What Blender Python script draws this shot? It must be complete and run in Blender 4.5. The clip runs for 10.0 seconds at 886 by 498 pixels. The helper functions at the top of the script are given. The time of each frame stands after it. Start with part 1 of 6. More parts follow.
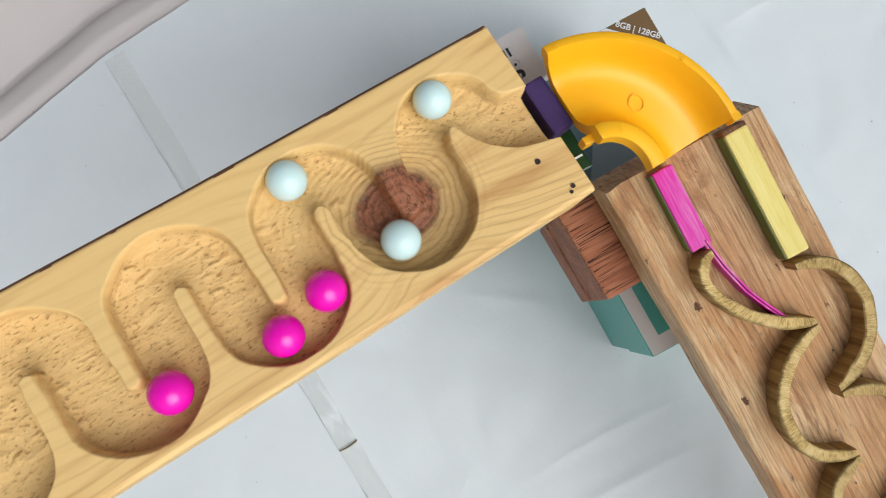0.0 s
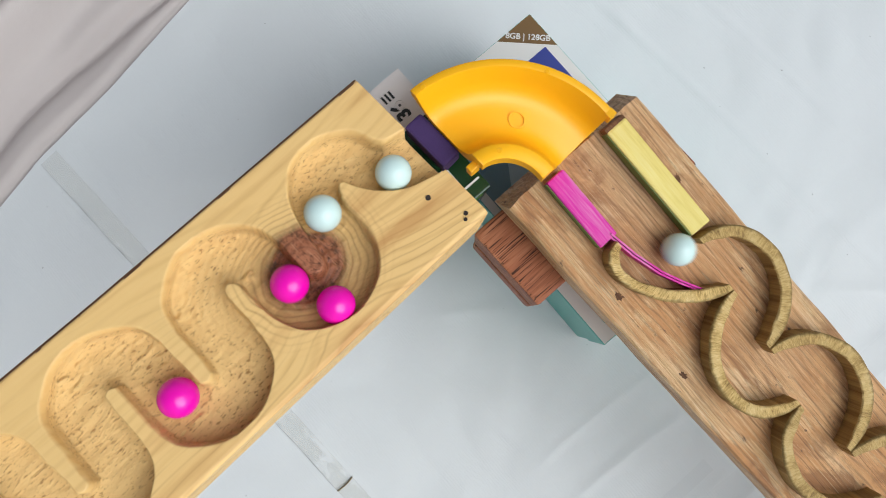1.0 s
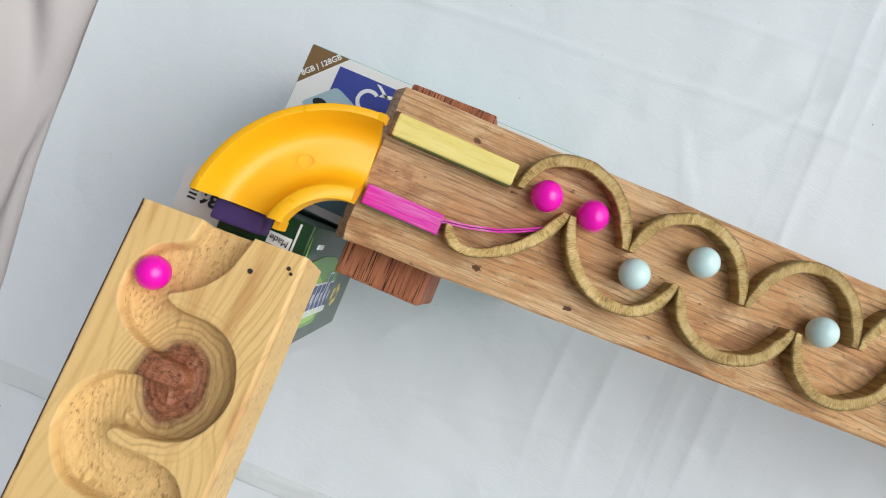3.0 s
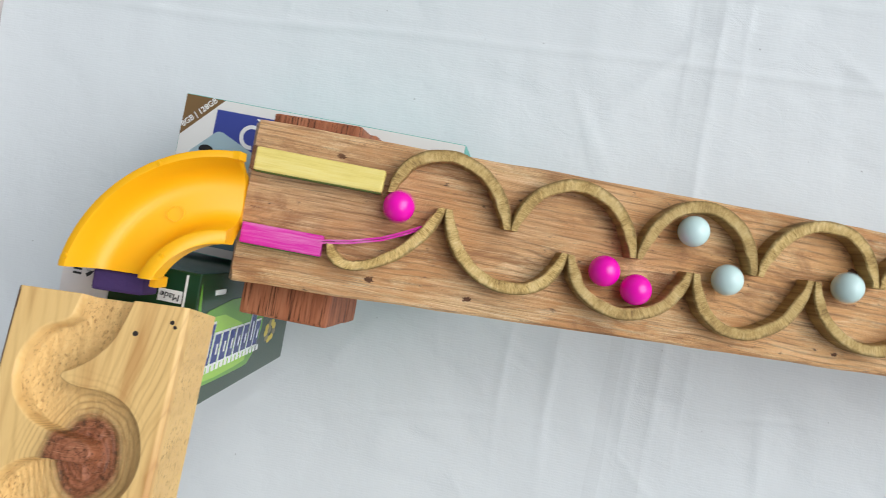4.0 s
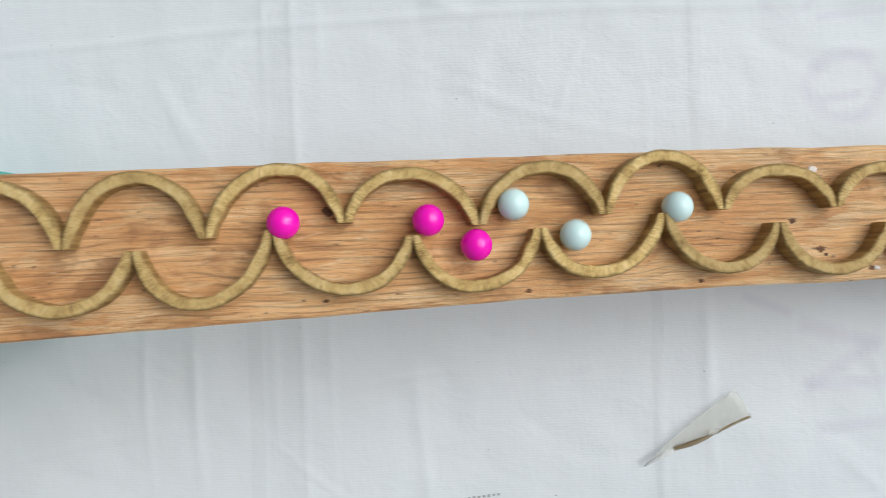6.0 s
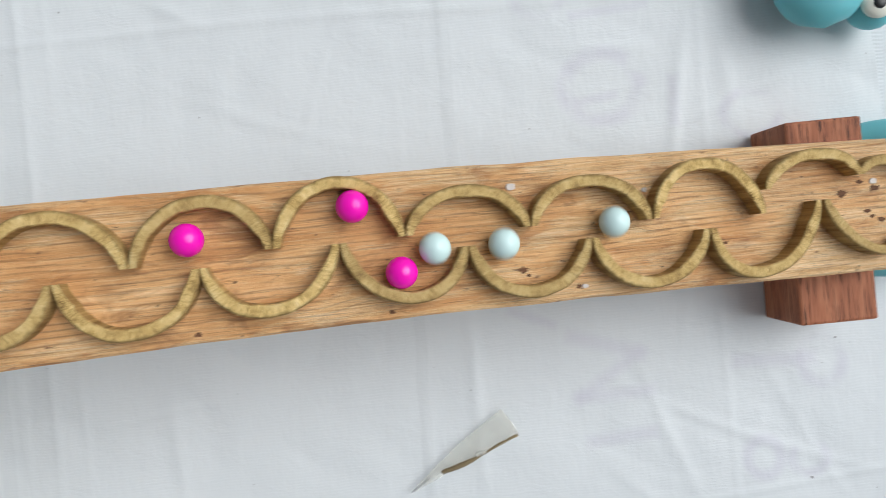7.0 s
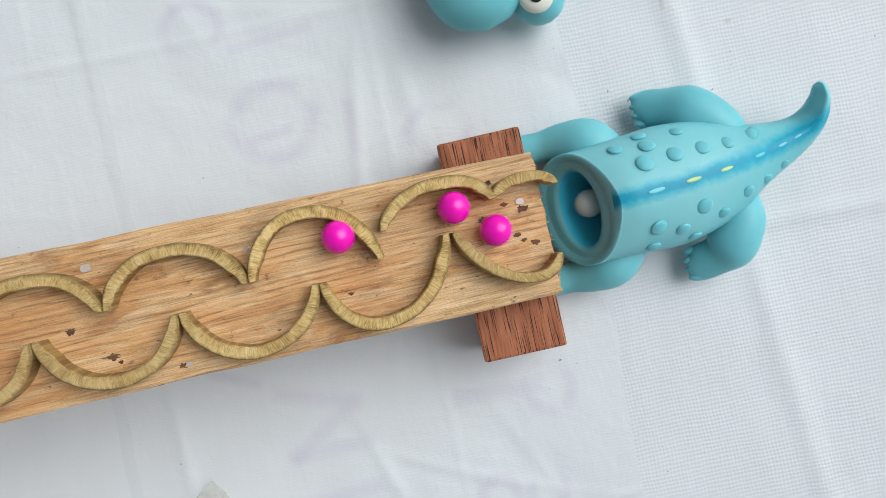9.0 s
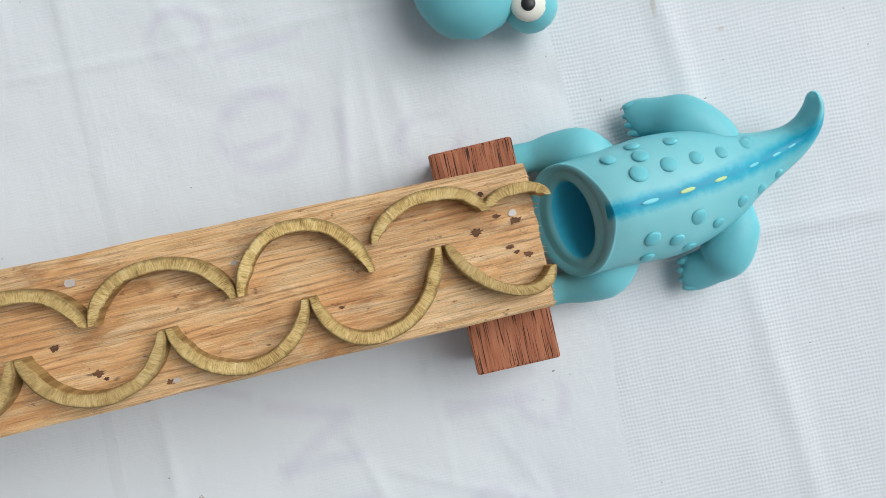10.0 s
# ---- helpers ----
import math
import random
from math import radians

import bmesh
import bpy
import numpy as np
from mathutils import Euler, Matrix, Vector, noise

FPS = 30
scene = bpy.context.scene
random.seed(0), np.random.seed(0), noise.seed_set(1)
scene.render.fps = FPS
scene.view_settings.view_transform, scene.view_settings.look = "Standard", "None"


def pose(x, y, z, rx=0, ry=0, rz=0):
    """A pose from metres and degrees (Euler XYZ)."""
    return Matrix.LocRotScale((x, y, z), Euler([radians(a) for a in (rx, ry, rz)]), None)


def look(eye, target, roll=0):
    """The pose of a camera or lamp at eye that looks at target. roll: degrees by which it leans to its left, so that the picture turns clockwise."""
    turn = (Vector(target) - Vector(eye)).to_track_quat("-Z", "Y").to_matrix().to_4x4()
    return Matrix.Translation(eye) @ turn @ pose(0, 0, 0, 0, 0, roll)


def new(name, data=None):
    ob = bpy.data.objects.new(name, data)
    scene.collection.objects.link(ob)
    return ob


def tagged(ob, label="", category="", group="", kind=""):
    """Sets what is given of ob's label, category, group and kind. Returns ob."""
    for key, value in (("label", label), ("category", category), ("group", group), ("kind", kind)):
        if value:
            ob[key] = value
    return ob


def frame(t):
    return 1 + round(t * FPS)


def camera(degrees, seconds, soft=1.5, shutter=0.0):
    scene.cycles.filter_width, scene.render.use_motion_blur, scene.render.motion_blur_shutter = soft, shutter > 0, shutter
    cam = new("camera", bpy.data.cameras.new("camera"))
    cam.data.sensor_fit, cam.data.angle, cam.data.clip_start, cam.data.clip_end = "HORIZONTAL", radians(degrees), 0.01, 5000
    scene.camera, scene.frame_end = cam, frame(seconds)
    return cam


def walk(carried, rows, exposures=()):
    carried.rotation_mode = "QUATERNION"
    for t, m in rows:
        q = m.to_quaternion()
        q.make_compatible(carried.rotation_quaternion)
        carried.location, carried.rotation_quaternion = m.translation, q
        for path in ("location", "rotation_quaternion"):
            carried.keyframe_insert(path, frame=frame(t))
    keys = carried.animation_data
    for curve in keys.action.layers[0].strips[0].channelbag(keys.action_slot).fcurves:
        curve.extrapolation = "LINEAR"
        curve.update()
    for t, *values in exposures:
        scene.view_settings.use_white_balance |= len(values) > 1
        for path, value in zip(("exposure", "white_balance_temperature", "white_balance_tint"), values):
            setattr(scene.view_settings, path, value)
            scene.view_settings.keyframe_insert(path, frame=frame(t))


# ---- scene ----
cam = camera(65.0, 10.0, 0.75, 0.3)
PATH = [
    (0, (0.033, -0.136, 0.52), (-0.143, -0.086, -1.471), -13.8),
    (0.5, (0.037, -0.115, 0.524), (-0.144, -0.062, -1.467), -19.0),
    (1, (0.045, -0.095, 0.534), (-0.145, -0.047, -1.457), -27.2),
    (1.5, (0.059, -0.08, 0.538), (-0.13, -0.041, -1.453), -35.4),
    (2, (0.07, -0.065, 0.542), (-0.114, -0.036, -1.449), -44.7),
    (3.5, (0.126, -0.025, 0.543), (-0.082, -0.019, -1.446), -72.0),
    (4, (0.157, -0.018, 0.54), (-0.049, -0.006, -1.45), -76.3),
    (4.5, (0.205, -0.02, 0.533), (0.002, -0.005, -1.457), -79.8),
    (5, (0.254, -0.019, 0.525), (0.072, 0.007, -1.466), -79.3),
    (5.5, (0.32, -0.016, 0.513), (0.191, 0.018, -1.483), -75.2),
    (5.7, (0.357, -0.015, 0.504), (0.242, 0.015, -1.493), -76.3),
    (6.8, (0.528, -0.004, 0.467), (0.486, -0.021, -1.533), -117.5),
    (7, (0.559, 0.001, 0.463), (0.534, -0.028, -1.537), -144.7),
    (7.5, (0.647, 0.007, 0.454), (0.621, -0.045, -1.546), -161.3),
    (8, (0.722, 0.003, 0.438), (0.662, -0.051, -1.561), -142.8),
    (8.5, (0.757, 0.006, 0.429), (0.684, -0.047, -1.569), -137.8),
    (9, (0.767, 0.006, 0.423), (0.7, -0.054, -1.575), -144.6),
    (9.5, (0.77, 0.008, 0.418), (0.713, -0.06, -1.58), -153.3),
    (10, (0.768, 0.012, 0.418), (0.725, -0.054, -1.581), -159.8),
]
walk(cam, [(t, look(eye, target, roll)) for t, eye, target, roll in PATH])

# ---- world and light ----
world = bpy.data.worlds.new("world")
scene.world = world
world.use_nodes = True
wn = world.node_tree
sky = wn.nodes.new("ShaderNodeTexSky")
sky.sky_type, sky.sun_disc = "NISHITA", False
sky.sun_elevation, sky.sun_rotation = radians(46), radians(72)
sky.altitude, sky.air_density, sky.dust_density = 50, 1.0, 4.4
haze = wn.nodes.new("ShaderNodeHueSaturation")  # a hazy, nearly white sky
haze.inputs["Saturation"].default_value = 0.32
wn.links.new(sky.outputs[0], haze.inputs["Color"])
wn.links.new(haze.outputs[0], wn.nodes["Background"].inputs[0])
wn.nodes["Background"].inputs[1].default_value = 0.092
sun = new("sun", bpy.data.lights.new("sun", "SUN"))
sun.data.energy, sun.data.angle, sun.data.color = 2.34, radians(56), (0.875, 0.955, 1.0)
sun.matrix_world = look((0.85, 0.27, 1.0), (0, 0, 0))
scene.view_settings.exposure = -0.12


# ---- materials ----
class Mat:
    """A node material with a few shorthands."""

    def __init__(self, name, rough=0.6, metal=0.0, spec=0.5):
        self.m = bpy.data.materials.new(name)
        self.m.use_nodes = True
        self.t = self.m.node_tree
        self.b = self.t.nodes["Principled BSDF"]
        self.b.inputs["Roughness"].default_value = rough
        self.b.inputs["Metallic"].default_value = metal
        self.b.inputs["Specular IOR Level"].default_value = spec
        self.co = self.t.nodes.new("ShaderNodeTexCoord").outputs["Object"]

    def node(self, kind, **values):
        n = self.t.nodes.new(kind)
        for key, value in values.items():
            n.inputs[key.replace("_", " ")].default_value = value
        return n

    def link(self, a, b):
        self.t.links.new(a, b)

    def scaled(self, sx, sy, sz, rot=(0, 0, 0), loc=(0, 0, 0)):
        n = self.node("ShaderNodeMapping")
        n.inputs["Scale"].default_value = (sx, sy, sz)
        n.inputs["Rotation"].default_value = rot
        n.inputs["Location"].default_value = loc
        self.link(self.co, n.inputs[0])
        return n.outputs[0]

    def noise(self, vec, scale, detail=4, rough=0.55, dist=0.0):
        n = self.node("ShaderNodeTexNoise", Scale=scale, Detail=detail, Roughness=rough, Distortion=dist)
        self.link(vec, n.inputs["Vector"])
        return n.outputs["Fac"]

    def ramp(self, fac, stops):
        n = self.t.nodes.new("ShaderNodeValToRGB")
        e = n.color_ramp.elements
        while len(e) < len(stops):
            e.new(0.5)
        for el, (p, c) in zip(e, stops):
            el.position, el.color = p, (*c, 1)
        self.link(fac, n.inputs[0])
        return n.outputs[0]

    def math(self, op, a, b=None, c=None):
        n = self.t.nodes.new("ShaderNodeMath")
        n.operation = op
        for k, v in enumerate((a, b, c)):
            if v is None:
                continue
            if isinstance(v, (int, float)):
                n.inputs[k].default_value = v
            else:
                self.link(v, n.inputs[k])
        return n.outputs[0]

    def mix(self, fac, a, b, mode="MIX"):
        n = self.t.nodes.new("ShaderNodeMix")
        n.data_type, n.blend_type = "RGBA", mode
        for k, v in ((0, fac), (6, a), (7, b)):
            if isinstance(v, (int, float)):
                n.inputs[k].default_value = v
            elif isinstance(v, tuple):
                n.inputs[k].default_value = (*v, 1)
            else:
                self.link(v, n.inputs[k])
        return n.outputs[2]

    def color(self, c):
        if isinstance(c, tuple):
            self.b.inputs["Base Color"].default_value = (*c, 1)
        else:
            self.link(c, self.b.inputs["Base Color"])
        return self

    def bump(self, fac, dist, strength=1.0):
        n = self.node("ShaderNodeBump", Distance=dist, Strength=strength)
        self.link(fac, n.inputs["Height"])
        if self.b.inputs["Normal"].is_linked:
            self.link(self.b.inputs["Normal"].links[0].from_socket, n.inputs["Normal"])
        self.link(n.outputs[0], self.b.inputs["Normal"])
        return self

    def xyz(self):
        n = self.t.nodes.new("ShaderNodeSeparateXYZ")
        self.link(self.co, n.inputs[0])
        return n.outputs


def wood(name, dark, mid, light, along="x", rough=0.65, fine=900.0, pores=0.0):
    """Sawn wood with grain along one axis of the object."""
    m = Mat(name, rough, spec=0.3)
    k = {"x": (0.06, 1, 1), "y": (1, 0.06, 1), "z": (1, 1, 0.06)}[along]
    broad = m.noise(m.scaled(*(v * 90 for v in k)), 1.0, 5, 0.6, 0.6)
    fine_n = m.noise(m.scaled(*(v * fine for v in k)), 1.0, 3, 0.6)
    blotch = m.noise(m.co, 22.0, 3)
    c = m.ramp(m.math("ADD", m.math("MULTIPLY", broad, 0.6), m.math("MULTIPLY", fine_n, 0.4)), [(0.3, dark), (0.5, mid), (0.68, light)])
    c = m.mix(m.math("MULTIPLY", blotch, 0.45), c, tuple(0.6 * v for v in mid), "MIX")
    if pores:
        p = m.noise(m.scaled(*(v * 1500 if v == 1 else v * 700 for v in k)), 1.0, 2, 0.5)
        c = m.mix(m.ramp(p, [(0.55, (0, 0, 0)), (0.64, (pores,) * 3)]), c, tuple(0.25 * v for v in dark))
    m.color(c)
    m.bump(fine_n, 0.0004, 0.5)
    m.bump(broad, 0.0008, 0.4)
    return m.m


def plastic(name, col, rough=0.3, vary=0.06, bump=0.0):
    m = Mat(name, rough)
    n = m.noise(m.co, 60.0, 3)
    m.color(m.mix(n, tuple(v * (1 - vary) for v in col), tuple(min(1, v * (1 + vary)) for v in col)))
    if bump:
        m.bump(m.noise(m.co, 400.0, 3), bump)
    return m.m


def paper(name, col, rough=0.4, vary=0.1):
    m = Mat(name, rough)
    n = m.noise(m.co, 40.0, 4)
    m.color(m.mix(n, tuple(v * (1 - vary) for v in col), col))
    return m.m


def pine():
    """Planed pine: faint straight grain that closes into rings round one red knot; torn fibres in the carved floor."""
    m = Mat("planed_pine", 0.5, spec=0.35)
    x, y, z = m.xyz()
    du, dv = m.math("ADD", x, -0.0045), m.math("ADD", y, 0.0715)
    wob = m.noise(m.scaled(26, 20, 26), 1.0, 3)
    r = m.math("SQRT", m.math("ADD", m.math("POWER", m.math("ABSOLUTE", du), 2.0), m.math("POWER", m.math("MULTIPLY", m.math("ABSOLUTE", dv), 0.8), 2.0)))
    r = m.math("ADD", r, m.math("MULTIPLY", m.math("ADD", wob, -0.5), 0.014))
    ring = m.math("POWER", m.math("MULTIPLY", m.math("ADD", m.math("SINE", m.math("MULTIPLY", m.math("ADD", r, m.math("MULTIPLY", m.noise(m.co, 14.0, 2), 0.012)), 2300.0)), 1.0), 0.5), 3.0)
    # growth lines far from the knot, wide and uneven
    bend = m.math("DIVIDE", m.math("MULTIPLY", du, 0.0009), m.math("ADD", m.math("MULTIPLY", r, r), 0.0004))
    flow = m.math("ADD", m.math("ADD", x, bend), m.math("MULTIPLY", m.noise(m.scaled(9, 4, 9), 1.0, 3), 0.045))
    line = m.math("POWER", m.math("MULTIPLY", m.math("ADD", m.math("SINE", m.math("MULTIPLY", flow, 900.0)), 1.0), 0.5), 4.0)
    near = m.ramp(r, [(0.021, (1, 1, 1)), (0.034, (0, 0, 0))])
    g = m.mix(near, line, ring)
    fine_n = m.noise(m.scaled(800, 45, 800), 1.0, 3)
    patch = m.ramp(m.noise(m.scaled(25, 12, 25), 1.0, 3), [(0.35, (0.10,) * 3), (0.7, (0.70,) * 3)])
    base = m.mix(m.math("MULTIPLY", g, m.mix(near, patch, m.ramp(wob, [(0.3, (0.45,) * 3), (0.65, (1, 1, 1))]))), (0.80, 0.52, 0.20), m.mix(near, (0.57, 0.30, 0.09), (0.44, 0.205, 0.055)))
    base = m.mix(m.math("MULTIPLY", fine_n, 0.45), base, (0.85, 0.60, 0.28))
    base = m.mix(m.ramp(m.noise(m.scaled(70, 8, 70), 1.0, 3), [(0.54, (0, 0, 0)), (0.70, (0.6,) * 3)]), base, (0.50, 0.23, 0.07))
    # thin dark growth lines where the saw cut through the outer wood
    thin = m.math("POWER", m.math("MULTIPLY", m.math("ADD", m.math("SINE", m.math("MULTIPLY", m.math("ADD", flow, m.math("MULTIPLY", r, 0.12)), 1500.0)), 1.0), 0.5), 9.0)
    outer = m.ramp(m.math("ADD", x, m.math("MULTIPLY", m.math("ADD", wob, -0.5), 0.02)), [(0.010, (0.08,) * 3), (0.030, (0.34,) * 3)])
    base = m.mix(m.math("MULTIPLY", thin, m.math("MULTIPLY", outer, m.ramp(m.noise(m.scaled(40, 14, 40, loc=(2, 5, 0)), 1.0, 3), [(0.40, (0.05,) * 3), (0.56, (1, 1, 1))]))), base, (0.42, 0.19, 0.055))
    # carved floor: torn fibres in short dark dashes
    fib = m.noise(m.scaled(900, 330, 900), 1.0, 5, 0.8)
    dash = m.noise(m.scaled(880, 330, 880), 1.0, 5, 0.75)
    low = m.math("LESS_THAN", z, -0.005)
    torn = m.math("MULTIPLY", m.mix(near, (1.0, 1.0, 1.0), (0.25, 0.25, 0.25)), m.math("MULTIPLY", m.ramp(dash, [(0.565, (0, 0, 0)), (0.595, (0.9,) * 3)]), m.ramp(m.noise(m.scaled(38, 38, 38), 1.0, 2), [(0.36, (0.25,) * 3), (0.56, (1, 1, 1))])))
    # floor paler as fresh-cut wood, its colour also lifted for light bounced in the groove
    base = m.mix(m.math("MULTIPLY", m.math("MULTIPLY", low, m.math("SUBTRACT", 1.0, near)), 0.45), base, (0.95, 0.645, 0.275))
    base = m.mix(m.math("MULTIPLY", low, torn), base, (0.42, 0.20, 0.06))
    core = m.ramp(r, [(0.0115, (1, 1, 1)), (0.0165, (0, 0, 0))])
    rag = m.noise(m.co, 300.0, 5, 0.75)
    kn = m.ramp(m.math("ADD", m.math("MULTIPLY", rag, 0.7), m.math("MULTIPLY", m.math("ADD", r, -0.006), -16.0)), [(0.18, (0.07, 0.024, 0.012)), (0.28, (0.27, 0.092, 0.042)), (0.44, (0.40, 0.150, 0.075))])
    kn = m.mix(m.math("MULTIPLY", ring, 0.35), kn, (0.07, 0.022, 0.012))
    crack = m.noise(m.scaled(90, 140, 90), 1.0, 3, 0.5, 1.5)
    kn = m.mix(m.ramp(m.math("ABSOLUTE", m.math("ADD", crack, -0.5)), [(0.004, (0.7,) * 3), (0.014, (0, 0, 0))]), kn, (0.05, 0.016, 0.010))
    scr = m.noise(m.scaled(60, 900, 60, (0, 0, 0.5)), 1.0, 3, 0.6, 2.0)
    kn = m.mix(m.ramp(scr, [(0.60, (0, 0, 0)), (0.66, (0.55,) * 3)]), kn, (0.55, 0.27, 0.15))
    base = m.mix(core, base, kn)
    m.color(base)
    chips = m.noise(m.scaled(420, 210, 420), 1.0, 4, 0.7, 1.2)
    m.bump(m.math("MULTIPLY", m.math("MULTIPLY", low, m.math("ADD", m.math("MULTIPLY", fib, 0.5), m.math("ADD", dash, chips))), m.math("SUBTRACT", 1.0, m.math("MULTIPLY", core, 0.8))), 0.0008, 0.9)
    m.bump(fine_n, 0.0002, 0.4)
    return m.m


def cloth(name, col, weave=1.0, pitch=0.0015, prints=(), strokes=(), pleats=(), stains=()):
    """Woven plastic sheeting: fine threads both ways, faint stains, and print that shows through from its back."""
    m = Mat(name, 0.5, spec=0.35)
    x, y, z = m.xyz()
    k = 2 * math.pi / pitch
    jit = m.math("MULTIPLY", m.noise(m.co, 35.0, 2), 0.004)
    tx = m.math("SINE", m.math("MULTIPLY", m.math("ADD", x, jit), k))
    ty = m.math("SINE", m.math("MULTIPLY", m.math("ADD", y, jit), k * 0.9))
    w = m.math("MULTIPLY", m.math("ADD", m.math("MULTIPLY", tx, 0.3), ty), 0.38)
    big = m.noise(m.co, 7.0, 4)
    mid = m.noise(m.scaled(70, 22, 60), 1.0, 5, 0.6)
    patch = m.noise(m.co, 14.0, 3)
    c = m.mix(big, tuple(v * 0.93 for v in col), col)
    c = m.mix(m.math("MULTIPLY", mid, 0.25), c, tuple(v * 0.86 for v in col))
    thread = m.math("MULTIPLY", m.math("ADD", m.math("MULTIPLY", w, 0.5), 0.5), m.ramp(patch, [(0.35, (0.15,) * 3), (0.6, (0.6,) * 3)]))
    c = m.mix(m.math("MULTIPLY", thread, 0.40 * weave), c, tuple(v * 0.70 for v in col))
    broken = m.ramp(m.noise(m.co, 26.0, 2), [(0.40, (0.1,) * 3), (0.54, (1, 1, 1))])
    for cx, cy, r0, half, squash in prints:
        dx, dy = m.math("ABSOLUTE", m.math("ADD", x, -cx)), m.math("ABSOLUTE", m.math("MULTIPLY", m.math("ADD", y, -cy), squash))
        d = m.math("SQRT", m.math("ADD", m.math("MULTIPLY", dx, dx), m.math("MULTIPLY", dy, dy)))
        off = m.math("DIVIDE", m.math("ABSOLUTE", m.math("ADD", d, -r0)), half)
        c = m.mix(m.math("MULTIPLY", broken, m.ramp(off, [(0.15, (0.60,) * 3), (1.25, (0, 0, 0))])), c, (0.60, 0.59, 0.655))
    for ax, ay, bx, by, half in strokes:
        long = math.hypot(bx - ax, by - ay)
        ux, uy = (bx - ax) / long, (by - ay) / long
        px, py = m.math("ADD", x, -(ax + bx) / 2), m.math("ADD", y, -(ay + by) / 2)
        lengthwise = m.math("SUBTRACT", m.math("ABSOLUTE", m.math("ADD", m.math("MULTIPLY", px, ux), m.math("MULTIPLY", py, uy))), long / 2)
        across = m.math("ABSOLUTE", m.math("SUBTRACT", m.math("MULTIPLY", py, ux), m.math("MULTIPLY", px, uy)))
        off = m.math("DIVIDE", m.math("MAXIMUM", lengthwise, across), half)
        c = m.mix(m.ramp(off, [(0.15, (0.48,) * 3), (1.3, (0, 0, 0))]), c, (0.60, 0.59, 0.655))
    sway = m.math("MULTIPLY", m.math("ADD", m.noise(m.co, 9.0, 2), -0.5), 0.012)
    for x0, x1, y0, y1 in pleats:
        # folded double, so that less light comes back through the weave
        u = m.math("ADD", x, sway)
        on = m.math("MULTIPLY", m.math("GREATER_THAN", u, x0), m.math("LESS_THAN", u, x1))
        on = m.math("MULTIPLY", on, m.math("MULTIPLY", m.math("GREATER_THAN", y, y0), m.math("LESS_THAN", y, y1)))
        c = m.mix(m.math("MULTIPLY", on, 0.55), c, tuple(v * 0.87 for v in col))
    for cx, cy, rx, ry in stains:
        ex, ey = m.math("DIVIDE", m.math("ADD", x, -cx), rx), m.math("DIVIDE", m.math("ADD", y, -cy), ry)
        d = m.math("ADD", m.math("ADD", m.math("MULTIPLY", ex, ex), m.math("MULTIPLY", ey, ey)), m.math("MULTIPLY", m.noise(m.co, 260.0, 3), 0.8))
        c = m.mix(m.ramp(d, [(0.5, (0.5,) * 3), (1.3, (0, 0, 0))]), c, (0.50, 0.44, 0.36))
    specks = m.noise(m.co, 240.0, 2, 0.4)
    c = m.mix(m.ramp(specks, [(0.785, (0, 0, 0)), (0.81, (0.7,) * 3)]), c, (0.10, 0.09, 0.08))
    m.color(c)
    m.bump(w, 0.0002 * weave, 0.6)
    m.bump(mid, 0.0012, 0.4)
    m.bump(m.noise(m.scaled(38, 70, 60), 1.0, 4, 0.7, 1.5), 0.0014, 0.22)
    return m.m


